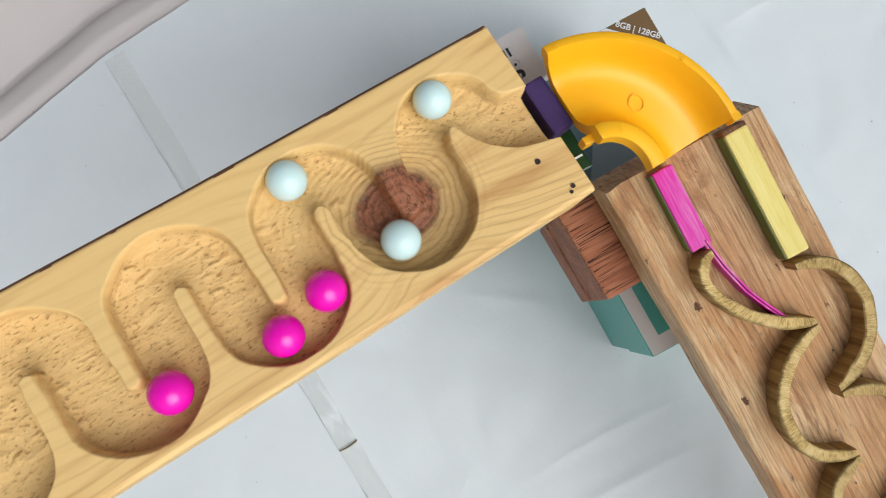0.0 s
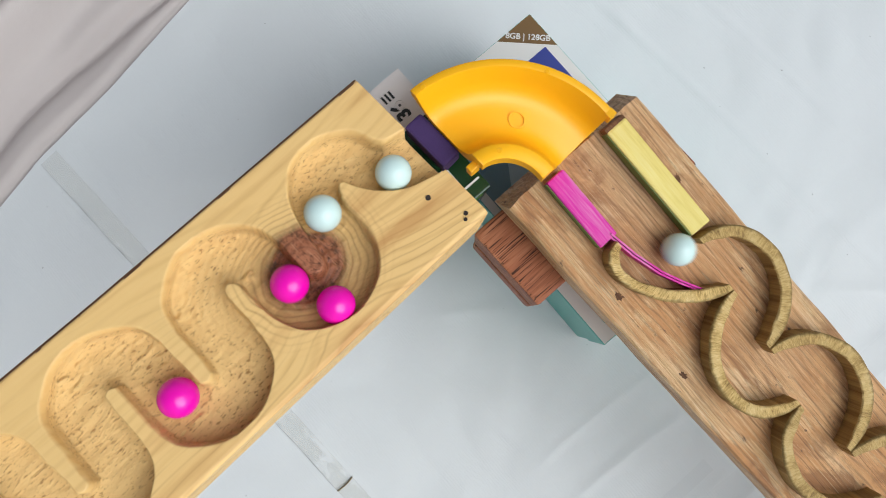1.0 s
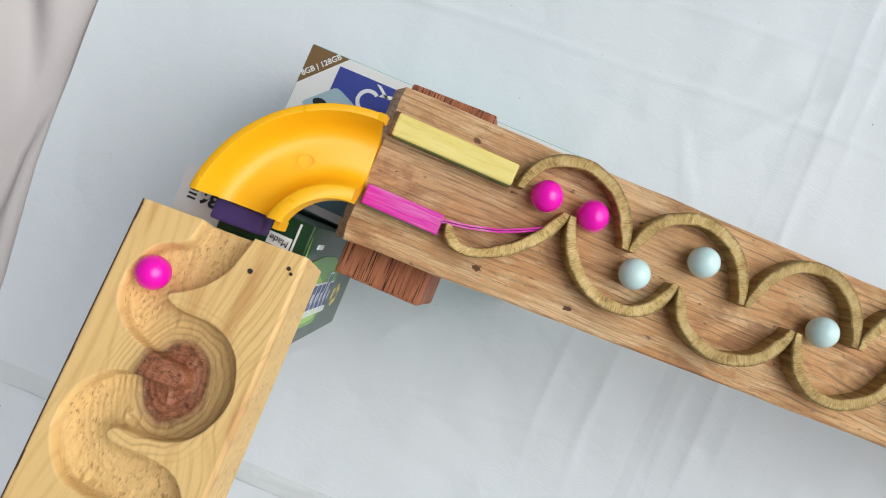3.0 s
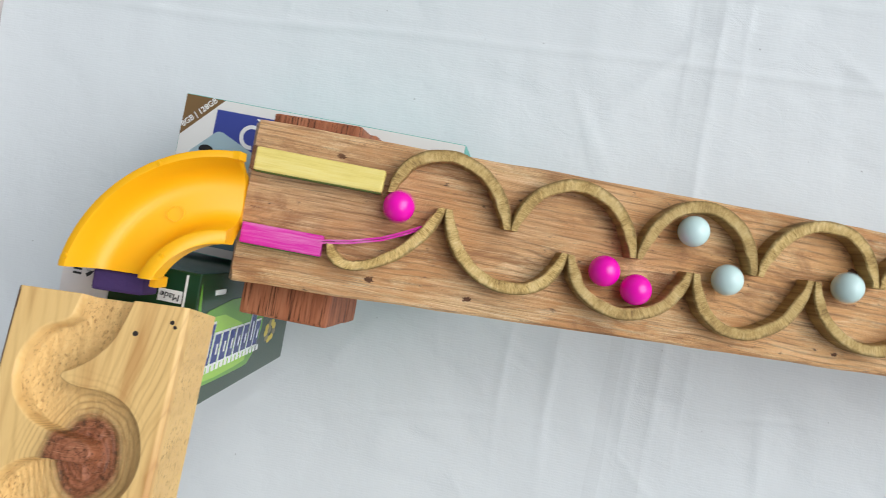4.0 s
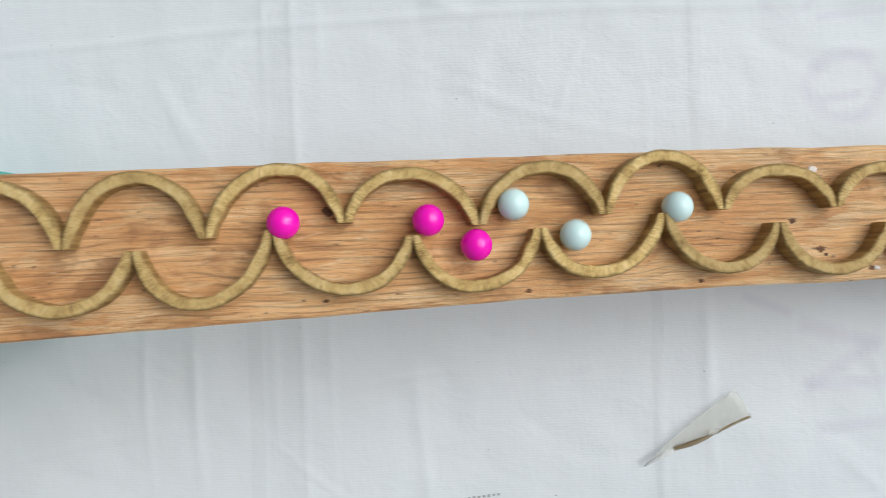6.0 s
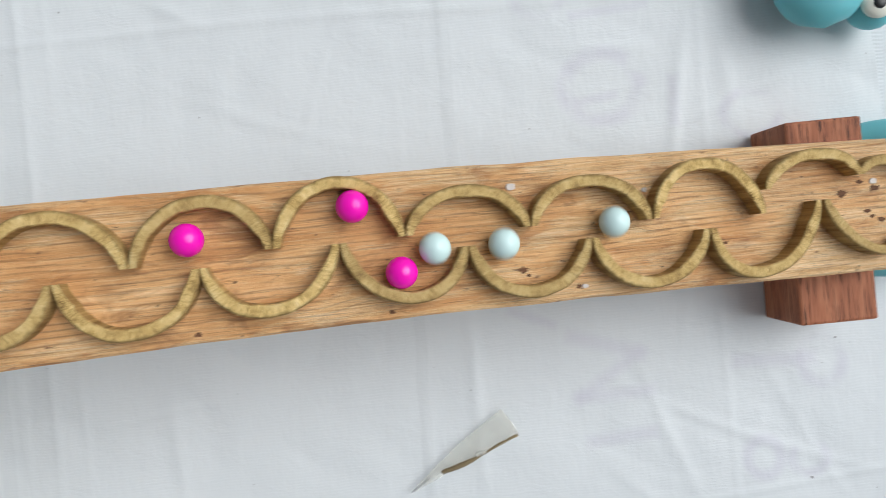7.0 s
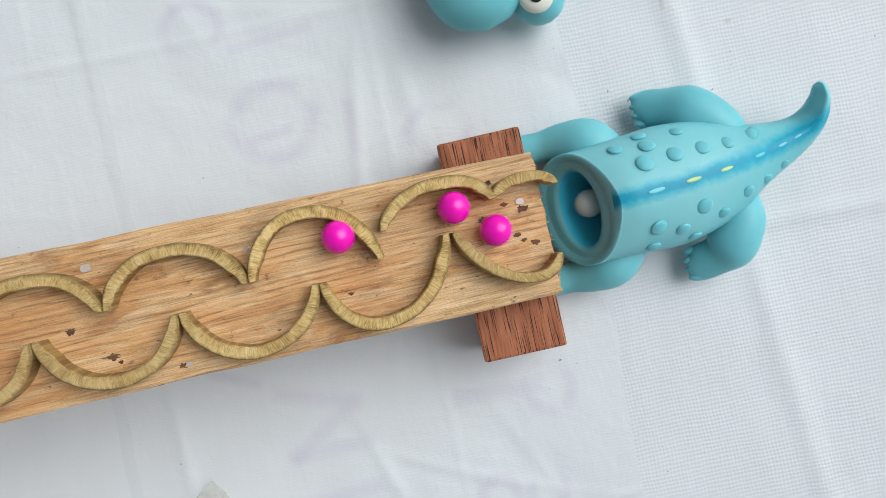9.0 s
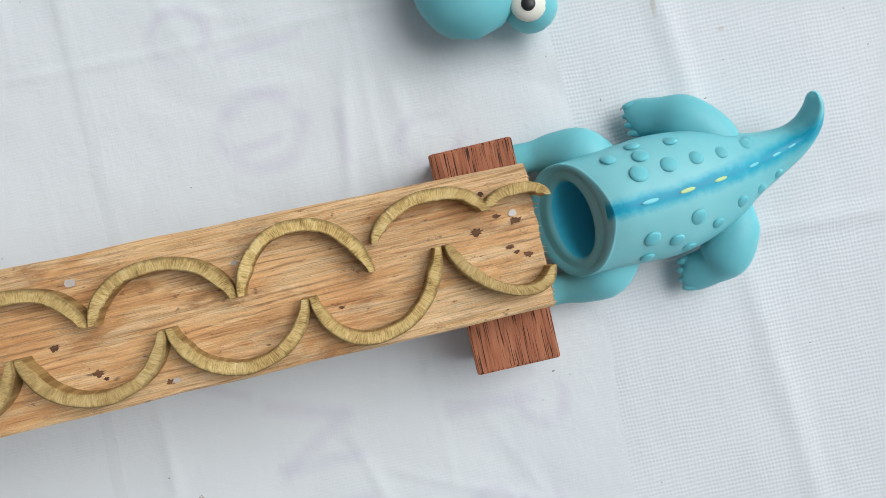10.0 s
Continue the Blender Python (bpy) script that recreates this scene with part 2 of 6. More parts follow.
def old_board():
    """Rough sawn board: long dark grain lines, greyer at its start, orange-brown and frayed towards its end."""
    m = Mat("weathered_board", 0.52, spec=0.45)
    x, y, z = m.xyz()
    blotch = m.noise(m.co, 16.0, 5, 0.6)
    broad = m.noise(m.scaled(7, 95, 95), 1.0, 5, 0.65, 1.0)
    streak = m.noise(m.scaled(26, 620, 620), 1.0, 6, 0.75, 0.6)
    grit = m.noise(m.scaled(420, 1300, 1300), 1.0, 3, 0.7)
    hair = m.noise(m.scaled(22, 1500, 1500), 1.0, 4, 0.7, 0.4)
    c = m.ramp(m.math("ADD", m.math("MULTIPLY", broad, 0.60), m.math("ADD", m.math("MULTIPLY", streak, 0.28), m.math("MULTIPLY", grit, 0.12))),
               [(0.34, (0.42, 0.185, 0.060)), (0.44, (0.63, 0.32, 0.122)), (0.54, (0.80, 0.465, 0.205)), (0.66, (0.92, 0.68, 0.39))])
    grey = m.ramp(m.math("ADD", x, m.math("MULTIPLY", m.math("ADD", blotch, -0.5), 0.25)), [(0.04, (0.6,) * 3), (0.30, (0, 0, 0))])
    c = m.mix(grey, c, m.ramp(streak, [(0.32, (0.36, 0.20, 0.10)), (0.50, (0.58, 0.37, 0.205)), (0.62, (0.77, 0.58, 0.375))]))
    c = m.mix(m.ramp(blotch, [(0.42, (0, 0, 0)), (0.60, (0.6,) * 3)]), c, (0.58, 0.26, 0.088))
    stain = m.noise(m.scaled(22, 55, 55, loc=(8, 2, 0)), 1.0, 4, 0.65, 0.8)
    c = m.mix(m.ramp(stain, [(0.53, (0, 0, 0)), (0.66, (0.7,) * 3)]), c, (0.30, 0.125, 0.045))
    # growth lines, wavy and broken
    wave = m.math("ADD", y, m.math("MULTIPLY", m.noise(m.scaled(9, 30, 30), 1.0, 3, 0.5, 0.4), 0.016))
    ring = m.math("POWER", m.math("MULTIPLY", m.math("ADD", m.math("SINE", m.math("MULTIPLY", wave, 1750.0)), 1.0), 0.5), 5.0)
    gaps = m.ramp(m.noise(m.scaled(30, 130, 130, loc=(1, 7, 0)), 1.0, 3, 0.6), [(0.40, (0.08,) * 3), (0.58, (0.78,) * 3)])
    c = m.mix(m.math("MULTIPLY", ring, gaps), c, (0.30, 0.145, 0.06))
    # pale torn fibres, most of them towards the end and along the upper edge
    end = m.ramp(x, [(0.42, (0.0,) * 3), (0.82, (0.15,) * 3)])
    rim = m.ramp(m.math("ABSOLUTE", m.math("ADD", y, -0.006)), [(0.012, (0.0,) * 3), (0.040, (0.13,) * 3)])
    fray = m.ramp(m.math("ADD", m.math("ADD", m.noise(m.scaled(16, 75, 75, loc=(3, 1, 0)), 1.0, 5, 0.7, 1.0), end), rim), [(0.58, (0, 0, 0)), (0.68, (0.5,) * 3)])
    c = m.mix(fray, c, m.ramp(m.math("ADD", m.math("MULTIPLY", hair, 0.6), m.math("MULTIPLY", streak, 0.4)), [(0.42, (0.30, 0.15, 0.055)), (0.475, (0.72, 0.47, 0.22)), (0.57, (0.95, 0.77, 0.49))]))
    dirt = m.ramp(m.math("ADD", m.noise(m.scaled(70, 150, 150, loc=(0, 5, 2)), 1.0, 5, 0.8), m.math("MULTIPLY", end, 0.2)), [(0.62, (0, 0, 0)), (0.70, (0.8,) * 3)])
    c = m.mix(dirt, c, (0.15, 0.06, 0.03))
    # fine splits and raised fibres
    c = m.mix(m.ramp(hair, [(0.59, (0, 0, 0)), (0.63, (0.5,) * 3)]), c, (0.13, 0.06, 0.025))
    c = m.mix(m.ramp(hair, [(0.36, (0.35,) * 3), (0.41, (0, 0, 0))]), c, (0.90, 0.70, 0.43))
    marks = m.noise(m.scaled(120, 260, 260), 1.0, 4, 0.6)
    c = m.mix(m.ramp(marks, [(0.66, (0, 0, 0)), (0.72, (0.85,) * 3)]), c, (0.06, 0.03, 0.018))
    m.color(c)
    m.bump(streak, 0.0009, 0.8)
    m.bump(grit, 0.0006, 0.7)
    m.bump(hair, 0.0005, 0.8)
    return m.m


def bamboo():
    """Cut bamboo: saw marks across the pale cut, each ring a little different; "run" holds the way along and across the wall."""
    m = Mat("cut_bamboo", 0.66, spec=0.2)
    who = m.t.nodes.new("ShaderNodeObjectInfo").outputs["Random"]
    at = m.t.nodes.new("ShaderNodeAttribute")
    at.attribute_name = "run"
    place = m.t.nodes.new("ShaderNodeVectorMath")
    place.operation = "ADD"
    shift = m.t.nodes.new("ShaderNodeCombineXYZ")
    m.link(who, shift.inputs[2])
    m.link(at.outputs["Vector"], place.inputs[0])
    m.link(shift.outputs[0], place.inputs[1])

    def run(sx, sy, turn=0.0):
        n = m.node("ShaderNodeMapping")
        n.inputs["Scale"].default_value = (sx, sy, 7.0)
        n.inputs["Rotation"].default_value = (0, 0, turn)
        m.link(place.outputs[0], n.inputs[0])
        return n.outputs[0]

    saw = m.noise(run(2300, 260, 0.5), 1.0, 4, 0.75)
    blot = m.noise(m.co, 110.0, 4)
    c = m.ramp(m.math("ADD", m.math("MULTIPLY", saw, 0.55), m.math("MULTIPLY", blot, 0.47)),
               [(0.37, (0.18, 0.10, 0.034)), (0.45, (0.49, 0.315, 0.105)), (0.54, (0.72, 0.505, 0.20)), (0.66, (0.87, 0.68, 0.35))])
    c = m.mix(m.math("MULTIPLY", who, 0.5), c, (0.34, 0.23, 0.10))
    sep = m.t.nodes.new("ShaderNodeSeparateXYZ")
    m.link(at.outputs["Vector"], sep.inputs[0])
    ragged = m.math("ADD", m.math("MULTIPLY", sep.outputs[1], 165.0), m.math("MULTIPLY", m.math("ADD", m.noise(run(420, 90), 1.0, 3, 0.7), -0.5), 0.7))
    c = m.mix(m.ramp(ragged, [(0.74, (0, 0, 0)), (0.98, (0.8,) * 3)]), c, (0.19, 0.12, 0.04))
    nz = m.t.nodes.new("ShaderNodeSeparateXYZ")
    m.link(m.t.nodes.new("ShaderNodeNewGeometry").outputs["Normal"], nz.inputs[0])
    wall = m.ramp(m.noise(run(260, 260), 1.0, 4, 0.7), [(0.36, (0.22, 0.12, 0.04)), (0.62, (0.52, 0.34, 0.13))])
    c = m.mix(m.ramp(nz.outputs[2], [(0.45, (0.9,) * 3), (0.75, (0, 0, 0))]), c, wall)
    m.color(c)
    m.bump(saw, 0.0007, 0.8)
    m.bump(blot, 0.0006, 0.4)
    return m.m


def vinyl():
    """Turquoise vinyl that lets a little light in, greyer in places and paler towards its top, with a sprayed blue
    stripe along the ridge of the back.
    """
    m = Mat("turquoise_vinyl", 0.42, spec=0.35)
    x, y, z = m.xyz()
    n = m.noise(m.co, 30.0, 3)
    c = m.mix(n, (0.11, 0.475, 0.545), (0.215, 0.61, 0.655))
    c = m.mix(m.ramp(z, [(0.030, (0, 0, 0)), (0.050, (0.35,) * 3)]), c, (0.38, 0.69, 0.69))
    x2 = m.math("MULTIPLY", x, x)
    ridge = m.math("ADD", m.math("MULTIPLY", x2, 0.6), m.math("MULTIPLY", m.math("MULTIPLY", x2, x2), 20.0))
    off = m.math("ADD", m.math("ABSOLUTE", m.math("SUBTRACT", y, ridge)), m.math("MULTIPLY", m.math("ADD", m.noise(m.co, 130.0, 3, 0.6), -0.5), 0.006))
    wide = m.math("ADD", 0.0060, m.math("MULTIPLY", x, 0.012))
    edge = m.math("DIVIDE", off, wide)
    top = m.math("MULTIPLY", m.math("GREATER_THAN", z, 0.016), m.math("GREATER_THAN", x, 0.0072))
    c = m.mix(m.math("MULTIPLY", m.ramp(edge, [(0.30, (1, 1, 1)), (1.05, (0, 0, 0))]), top), c, (0.0, 0.38, 0.52))
    c = m.mix(m.math("MULTIPLY", m.ramp(m.math("ADD", edge, m.math("MULTIPLY", m.noise(m.co, 75.0, 2), 0.9)), [(0.50, (0.6,) * 3), (0.85, (0, 0, 0))]), top), c, (0.0, 0.26, 0.42))
    m.color(c)
    m.b.inputs["Subsurface Weight"].default_value = 0.22
    m.b.inputs["Subsurface Radius"].default_value = (0.25, 0.9, 1.0)
    m.b.inputs["Subsurface Scale"].default_value = 0.006
    return m.m


PINE = pine()
OLD_WOOD = old_board()
RED_WOOD = wood("red_hardwood", (0.10, 0.030, 0.014), (0.41, 0.140, 0.066), (0.62, 0.265, 0.14), "y", 0.6, 800.0, 0.95)
BAMBOO = bamboo()
PINK_PAINT = wood("pink_painted_wood", (0.50, 0.015, 0.22), (0.76, 0.03, 0.39), (0.84, 0.30, 0.58), "x", 0.55)
YELLOW_PAINT = wood("yellow_painted_wood", (0.60, 0.45, 0.085), (0.84, 0.68, 0.20), (0.90, 0.78, 0.33), "x", 0.55)
GREEN_PAINT = plastic("green_paint", (0.09, 0.14, 0.02), 0.5)
YELLOW = plastic("yellow_plastic", (0.93, 0.45, 0.003), 0.42, 0.03)
PINK = plastic("pink_marble", (0.93, 0.003, 0.46), 0.20, 0.04)
WHITE = plastic("pale_marble", (0.62, 0.80, 0.78), 0.2, 0.03)
GHOSTS = ((0.669, 0.092, 0.0255, 0.0085, 1.15), (0.798, -0.104, 0.0133, 0.0065, 0.9), (0.766, 0.065, 0.0184, 0.006, 1.2), (0.754, -0.165, 0.011, 0.006, 0.9), (0.784, -0.168, 0.011, 0.006, 1.1), (0.632, 0.158, 0.017, 0.006, 1.1))
STROKES = ((0.595, -0.052, 0.621, -0.063, 0.005), (0.634, -0.073, 0.677, -0.087, 0.0075), (0.677, -0.087, 0.636, -0.114, 0.007), (0.636, -0.114, 0.682, -0.113, 0.007), (0.642, -0.144, 0.681, -0.141, 0.007), (0.743, -0.099, 0.79, -0.101, 0.0075), (0.652, 0.083, 0.676, 0.086, 0.005), (0.716, 0.092, 0.715, 0.065, 0.006), (0.654, 0.141, 0.701, 0.144, 0.005))
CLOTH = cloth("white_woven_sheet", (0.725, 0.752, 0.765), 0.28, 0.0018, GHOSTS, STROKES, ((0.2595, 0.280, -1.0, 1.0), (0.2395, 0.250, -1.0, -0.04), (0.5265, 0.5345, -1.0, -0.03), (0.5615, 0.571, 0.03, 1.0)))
MESH_CLOTH = cloth("white_coarse_sheet", (0.73, 0.757, 0.775), 1.5, 0.0022, stains=((0.914, 0.113, 0.0025, 0.012), (0.951, 0.090, 0.004, 0.002)))
GREY_CLOTH = cloth("pinkish_grey_cloth", (0.52, 0.465, 0.45), 0.3)
RED_EDGE = wood("stained_end_grain", (0.12, 0.034, 0.014), (0.38, 0.125, 0.050), (0.52, 0.23, 0.10), "y", 0.8)
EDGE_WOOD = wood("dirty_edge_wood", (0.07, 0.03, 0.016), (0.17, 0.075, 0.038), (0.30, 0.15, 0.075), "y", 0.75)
WHITE_CARD = paper("white_card", (0.78, 0.77, 0.74))
TEAL_CARD = paper("teal_card", (0.09, 0.42, 0.36))
BROWN_INK = paper("brown_print", (0.20, 0.115, 0.045))
OLIVE_INK = paper("brown_sticky_edge", (0.30, 0.225, 0.12), 0.3, 0.6)
BLUE_INK = paper("blue_print", (0.045, 0.065, 0.30))
PALE_INK = paper("pale_blue_print", (0.36, 0.49, 0.54))
SLATE_INK = paper("dull_blue_print", (0.15, 0.27, 0.32))
WHITE_INK = paper("white_print", (0.82, 0.82, 0.80))
BLACK_INK = paper("black_print", (0.015, 0.015, 0.015))
GREY_INK = paper("faded_grey_print", (0.36, 0.37, 0.38))
GREEN_CARD = paper("dark_green_card", (0.010, 0.045, 0.016), 0.25)
LEAF_INK = paper("light_green_print", (0.15, 0.37, 0.035), 0.25)
NAVY_INK = paper("navy_print", (0.02, 0.035, 0.22), 0.25)
YELLOW_INK = paper("yellow_print", (0.75, 0.55, 0.04), 0.3)
BRIGHT_INK = paper("bright_green_print", (0.34, 0.62, 0.06), 0.25)
PINK_CARD = paper("pale_pink_card", (0.76, 0.71, 0.69), 0.35)
PURPLE = plastic("dark_purple_foam", (0.055, 0.026, 0.12), 0.8, 0.2, 0.0004)


def clear_film(name, alpha):
    m = Mat(name, 0.10)
    m.color(m.mix(m.noise(m.co, 120.0, 3), (0.66, 0.65, 0.55), (0.80, 0.79, 0.72)))
    m.b.inputs["Alpha"].default_value = alpha
    return m.m


CLEAR_TAPE = clear_film("clear_tape", 0.24)
THIN_TAPE = clear_film("thin_clear_tape", 0.08)
KNOT = wood("knot_wood", (0.03, 0.014, 0.008), (0.14, 0.062, 0.03), (0.34, 0.17, 0.08), "x", 0.75, 1400.0)
GLUE = plastic("dried_glue", (0.50, 0.44, 0.40), 0.12, 0.2)
DARK = plastic("dark_dirt", (0.03, 0.02, 0.015), 0.8)
SKIN = vinyl()
# inside of the body: bright blue painted for daylight coming through the vinyl
SKIN_LIT_THROUGH = plastic("lit_through_vinyl", (0.05, 0.60, 0.82), 0.42, 0.15)
PALE_CYAN = plastic("pale_cyan_paint", (0.16, 0.62, 0.68), 0.42)
PALE_YELLOW = plastic("pale_yellow_paint", (0.50, 0.70, 0.30), 0.42)
EYE_WHITE = plastic("eye_white", (0.80, 0.78, 0.68), 0.35)


# ---- builders ----
def finish(name, bm, material, smooth=False):
    me = bpy.data.meshes.new(name)
    bmesh.ops.recalc_face_normals(bm, faces=bm.faces)
    bm.to_mesh(me)
    bm.free()
    for m in material if isinstance(material, (list, tuple)) else [material]:
        me.materials.append(m)
    if smooth:
        for p in me.polygons:
            p.use_smooth = True
    return me


def part(name, bm, material, parent=None, label="", smooth=False, at=None):
    ob = new(name, finish(name, bm, material, smooth))
    if parent:
        ob.parent = parent
    if at is not None:
        ob.matrix_local = at
    if label:
        ob["label"] = label
    return ob


def group(name, at, label, category, tag=""):
    ob = new(name)
    ob.empty_display_size = 0.01
    ob.matrix_world = at
    return tagged(ob, label, category, tag)


def block(sx, sy, sz, bevel=0.001, seg=2, centre=(0, 0, 0), rough=0.0):
    bm = bmesh.new()
    bmesh.ops.create_cube(bm, size=1.0)
    bmesh.ops.scale(bm, vec=(sx, sy, sz), verts=bm.verts)
    if bevel:
        bmesh.ops.bevel(bm, geom=bm.edges, offset=bevel, segments=seg, profile=0.6, affect="EDGES")
    for v in bm.verts:
        if rough:
            n = noise.noise_vector(v.co * 60 + Vector(centre) * 50)
            v.co += n * rough
        v.co += Vector(centre)
    return bm


def ball(r, u=24, v=14, scale=(1, 1, 1), at=(0, 0, 0)):
    bm = bmesh.new()
    bmesh.ops.create_uvsphere(bm, u_segments=u, v_segments=v, radius=r)
    for k in bm.verts:
        k.co = Vector((k.co.x * scale[0] + at[0], k.co.y * scale[1] + at[1], k.co.z * scale[2] + at[2]))
    return bm


def prism(points, z0, z1):
    """A flat outline pulled up from z0 to z1."""
    bm = bmesh.new()
    lo = [bm.verts.new((x, y, z0)) for x, y in points]
    hi = [bm.verts.new((x, y, z1)) for x, y in points]
    bm.faces.new(lo[::-1])
    bm.faces.new(hi)
    for k in range(len(points)):
        bm.faces.new((lo[k], lo[(k + 1) % len(lo)], hi[(k + 1) % len(lo)], hi[k]))
    return bm


def tube(sections, closed=True, caps=True):
    """Joins rings of points, given one after another."""
    bm = bmesh.new()
    rings = [[bm.verts.new(p) for p in s] for s in sections]
    for a, b in zip(rings, rings[1:]):
        n = len(a)
        for k in range(n if closed else n - 1):
            bm.faces.new((a[k], a[(k + 1) % n], b[(k + 1) % n], b[k]))
    if caps:
        bm.faces.new(rings[0][::-1])
        bm.faces.new(rings[-1])
    return bm


def words(text, size, material, at, parent, name="lettering", thick=0.0002, bold=0.0):
    cu = bpy.data.curves.new(name, "FONT")
    cu.body, cu.size, cu.extrude, cu.offset = text, size, thick, bold
    cu.align_x, cu.align_y = "CENTER", "CENTER"
    tmp = new(name, cu)
    me = bpy.data.meshes.new_from_object(tmp.evaluated_get(bpy.context.evaluated_depsgraph_get()))
    bpy.data.objects.remove(tmp)
    me.materials.clear()
    me.materials.append(material)
    ob = new(name, me)
    ob.parent = parent
    ob.matrix_local = at
    return ob


def frame_of(origin, ax, ay):
    """A pose with the given x axis and, nearly, y axis."""
    x = Vector(ax).normalized()
    z = x.cross(Vector(ay)).normalized()
    y = z.cross(x)
    m = Matrix((x, y, z)).transposed().to_4x4()
    m.translation = origin
    return m


def smooth_step(a, b, x):
    t = min(1.0, max(0.0, (x - a) / (b - a)))
    return t * t * (3 - 2 * t)


def glide(points, n):
    """n points on a smooth curve through the given ones."""
    p = [np.array(q, float) for q in points]
    out = []
    for k in range(n):
        t = k * (len(p) - 1) / (n - 1)
        i = min(int(t), len(p) - 2)
        f = t - i
        a, b_, c, d = p[max(i - 1, 0)], p[i], p[i + 1], p[min(i + 2, len(p) - 1)]
        out.append(0.5 * (2 * b_ + (c - a) * f + (2 * a - 5 * b_ + 4 * c - d) * f * f + (3 * b_ - a - 3 * c + d) * f**3))
    return out


# ---- the sheet on the table ----
def crease(d, width):
    return math.exp(-((d / width) ** 2))


RANDOM = random.Random(7)
FOLDS = [(RANDOM.uniform(-0.2, 0.8), RANDOM.choice((-1, 1)) * RANDOM.uniform(0.06, 0.26), RANDOM.uniform(0, math.pi), RANDOM.uniform(0.02, 0.09), RANDOM.uniform(0.0003, 0.0008), RANDOM.uniform(0.0022, 0.005))
         for k in range(46)]


def sheet_height(x, y):
    h = 0.0
    w = 0.004 * noise.noise(Vector((x * 6, y * 6, 3)))
    for cx, amp, wide in ((0.2595, 0.0011, 0.003), (0.281, 0.0014, 0.003), (0.300, 0.0008, 0.003), (0.566, 0.0012, 0.004), (0.531, 0.0010, 0.003), (0.735, 0.0008, 0.0025)):
        h += 0.5 * amp * crease(x - cx - 0.5 * w, wide) * (0.55 + 0.9 * noise.noise(Vector((cx * 40, y * 7, 2))))
    for cy, amp in ((0.146, 0.0007), (0.205, 0.0005)):
        h += amp * crease(y - cy - w - 0.012 * math.sin(x * 4), 0.0035)
    h += 0.0006 * crease(y + 0.2575 - 0.095 * x - 0.4 * w, 0.0022)
    for cx, cy, a, half, amp, wide in FOLDS:
        dx, dy = x - cx, y - cy
        if abs(dx) < 0.12 and abs(dy) < 0.12:
            c, s = math.cos(a), math.sin(a)
            l, d = dx * c + dy * s, dy * c - dx * s + 0.8 * (dx * c + dy * s) ** 2
            h += amp * crease(d, wide) * crease(l, half)
    p = Vector((x, y, 0))
    h += 0.0016 * abs(noise.noise(p * 8 + Vector((4, 1, 0)))) + 0.0016 * noise.noise(p * 4) + 0.0005 * noise.noise(p * 45) + 0.0011 * abs(noise.noise(Vector((x * 16 + y * 9, y * 22 - x * 6, 8))))
    return h - 0.004


def grid_object(name, verts, faces, material):
    me = bpy.data.meshes.new(name)
    me.from_pydata(verts, [], faces)
    me.materials.append(material)
    for p in me.polygons:
        p.use_smooth = True
    return new(name, me)


EDGE_Y = [-0.60, -0.378, -0.275, -0.20, -0.10, 0.086, 0.6]
EDGE_X = [-0.225, -0.257, -0.2775, -0.283, -0.297, -0.304, -0.315]


def edge_x(y):
    return float(np.interp(y, EDGE_Y, EDGE_X))


def right_x(y):
    return 0.846 + 0.006 * math.sin(y * 14 + 1.0)


def spread(x_of, nx, y0, y1, ny, height):
    """A sheet between two uneven edges: x_of(k, y) gives x for k from 0 to 1."""
    verts = []
    for j in range(ny + 1):
        y = y0 + (y1 - y0) * j / ny
        for i in range(nx + 1):
            x = x_of(i / nx, y)
            verts.append((x, y, height(x, y)))
    faces = [(j * (nx + 1) + i, j * (nx + 1) + i + 1, (j + 1) * (nx + 1) + i + 1, (j + 1) * (nx + 1) + i) for j in range(ny) for i in range(nx)]
    return verts, faces


v_, f_ = spread(lambda k, y: edge_x(y) + (right_x(y) - edge_x(y)) * k, 520, -0.56, 0.50, 480, sheet_height)
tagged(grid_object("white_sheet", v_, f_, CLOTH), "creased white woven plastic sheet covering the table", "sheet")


sheet = bpy.data.objects["white_sheet"]
for k in range(9):
    x = 0.3880 + 0.0035 * k
    y = -0.1873 + 0.0004 * k
    part("printed_mark", block(0.0018, 0.0016 if k % 3 else 0.0022, 0.0004, 0, 1, (x, y, sheet_height(x, y) + 0.0002)), GREY_INK, sheet, "faint grey printed bar")


def mesh_height(x, y):
    h = -0.0062 + 0.0016 * noise.noise(Vector((x * 8, y * 8, 4))) + 0.0020 * crease(y + 0.034 + 0.05 * (x - 0.96), 0.004) * smooth_step(0.90, 0.94, x)
    return h + 0.0012 * crease(x - 0.93 + 0.1 * y, 0.007) + 0.0008 * abs(noise.noise(Vector((x * 30, y * 20, 1))))


v_, f_ = spread(lambda k, y: 0.80 + 0.50 * k, 120, -0.56, 0.50, 240, mesh_height)
tagged(grid_object("coarse_sheet", v_, f_, MESH_CLOTH), "white coarse woven sheet showing beyond the first one", "sheet")


def fold_height(x, y):
    d = edge_x(y) - x
    line = min(0.034, 0.0275 - 0.15 * (y + 0.17))
    h = -0.009 + 0.011 * smooth_step(0.0, 0.009, d)
    h += 0.034 * smooth_step(line, line + 0.05, d) * (0.75 + 0.42 * math.sin((x * 0.95 + y * 0.30) * 105 + 2.5 * noise.noise(Vector((x * 5, y * 5, 1)))))
    h -= 0.010 * crease(d - line, 0.007)
    return h + 0.003 * noise.noise(Vector((x * 22, y * 22, 0)))


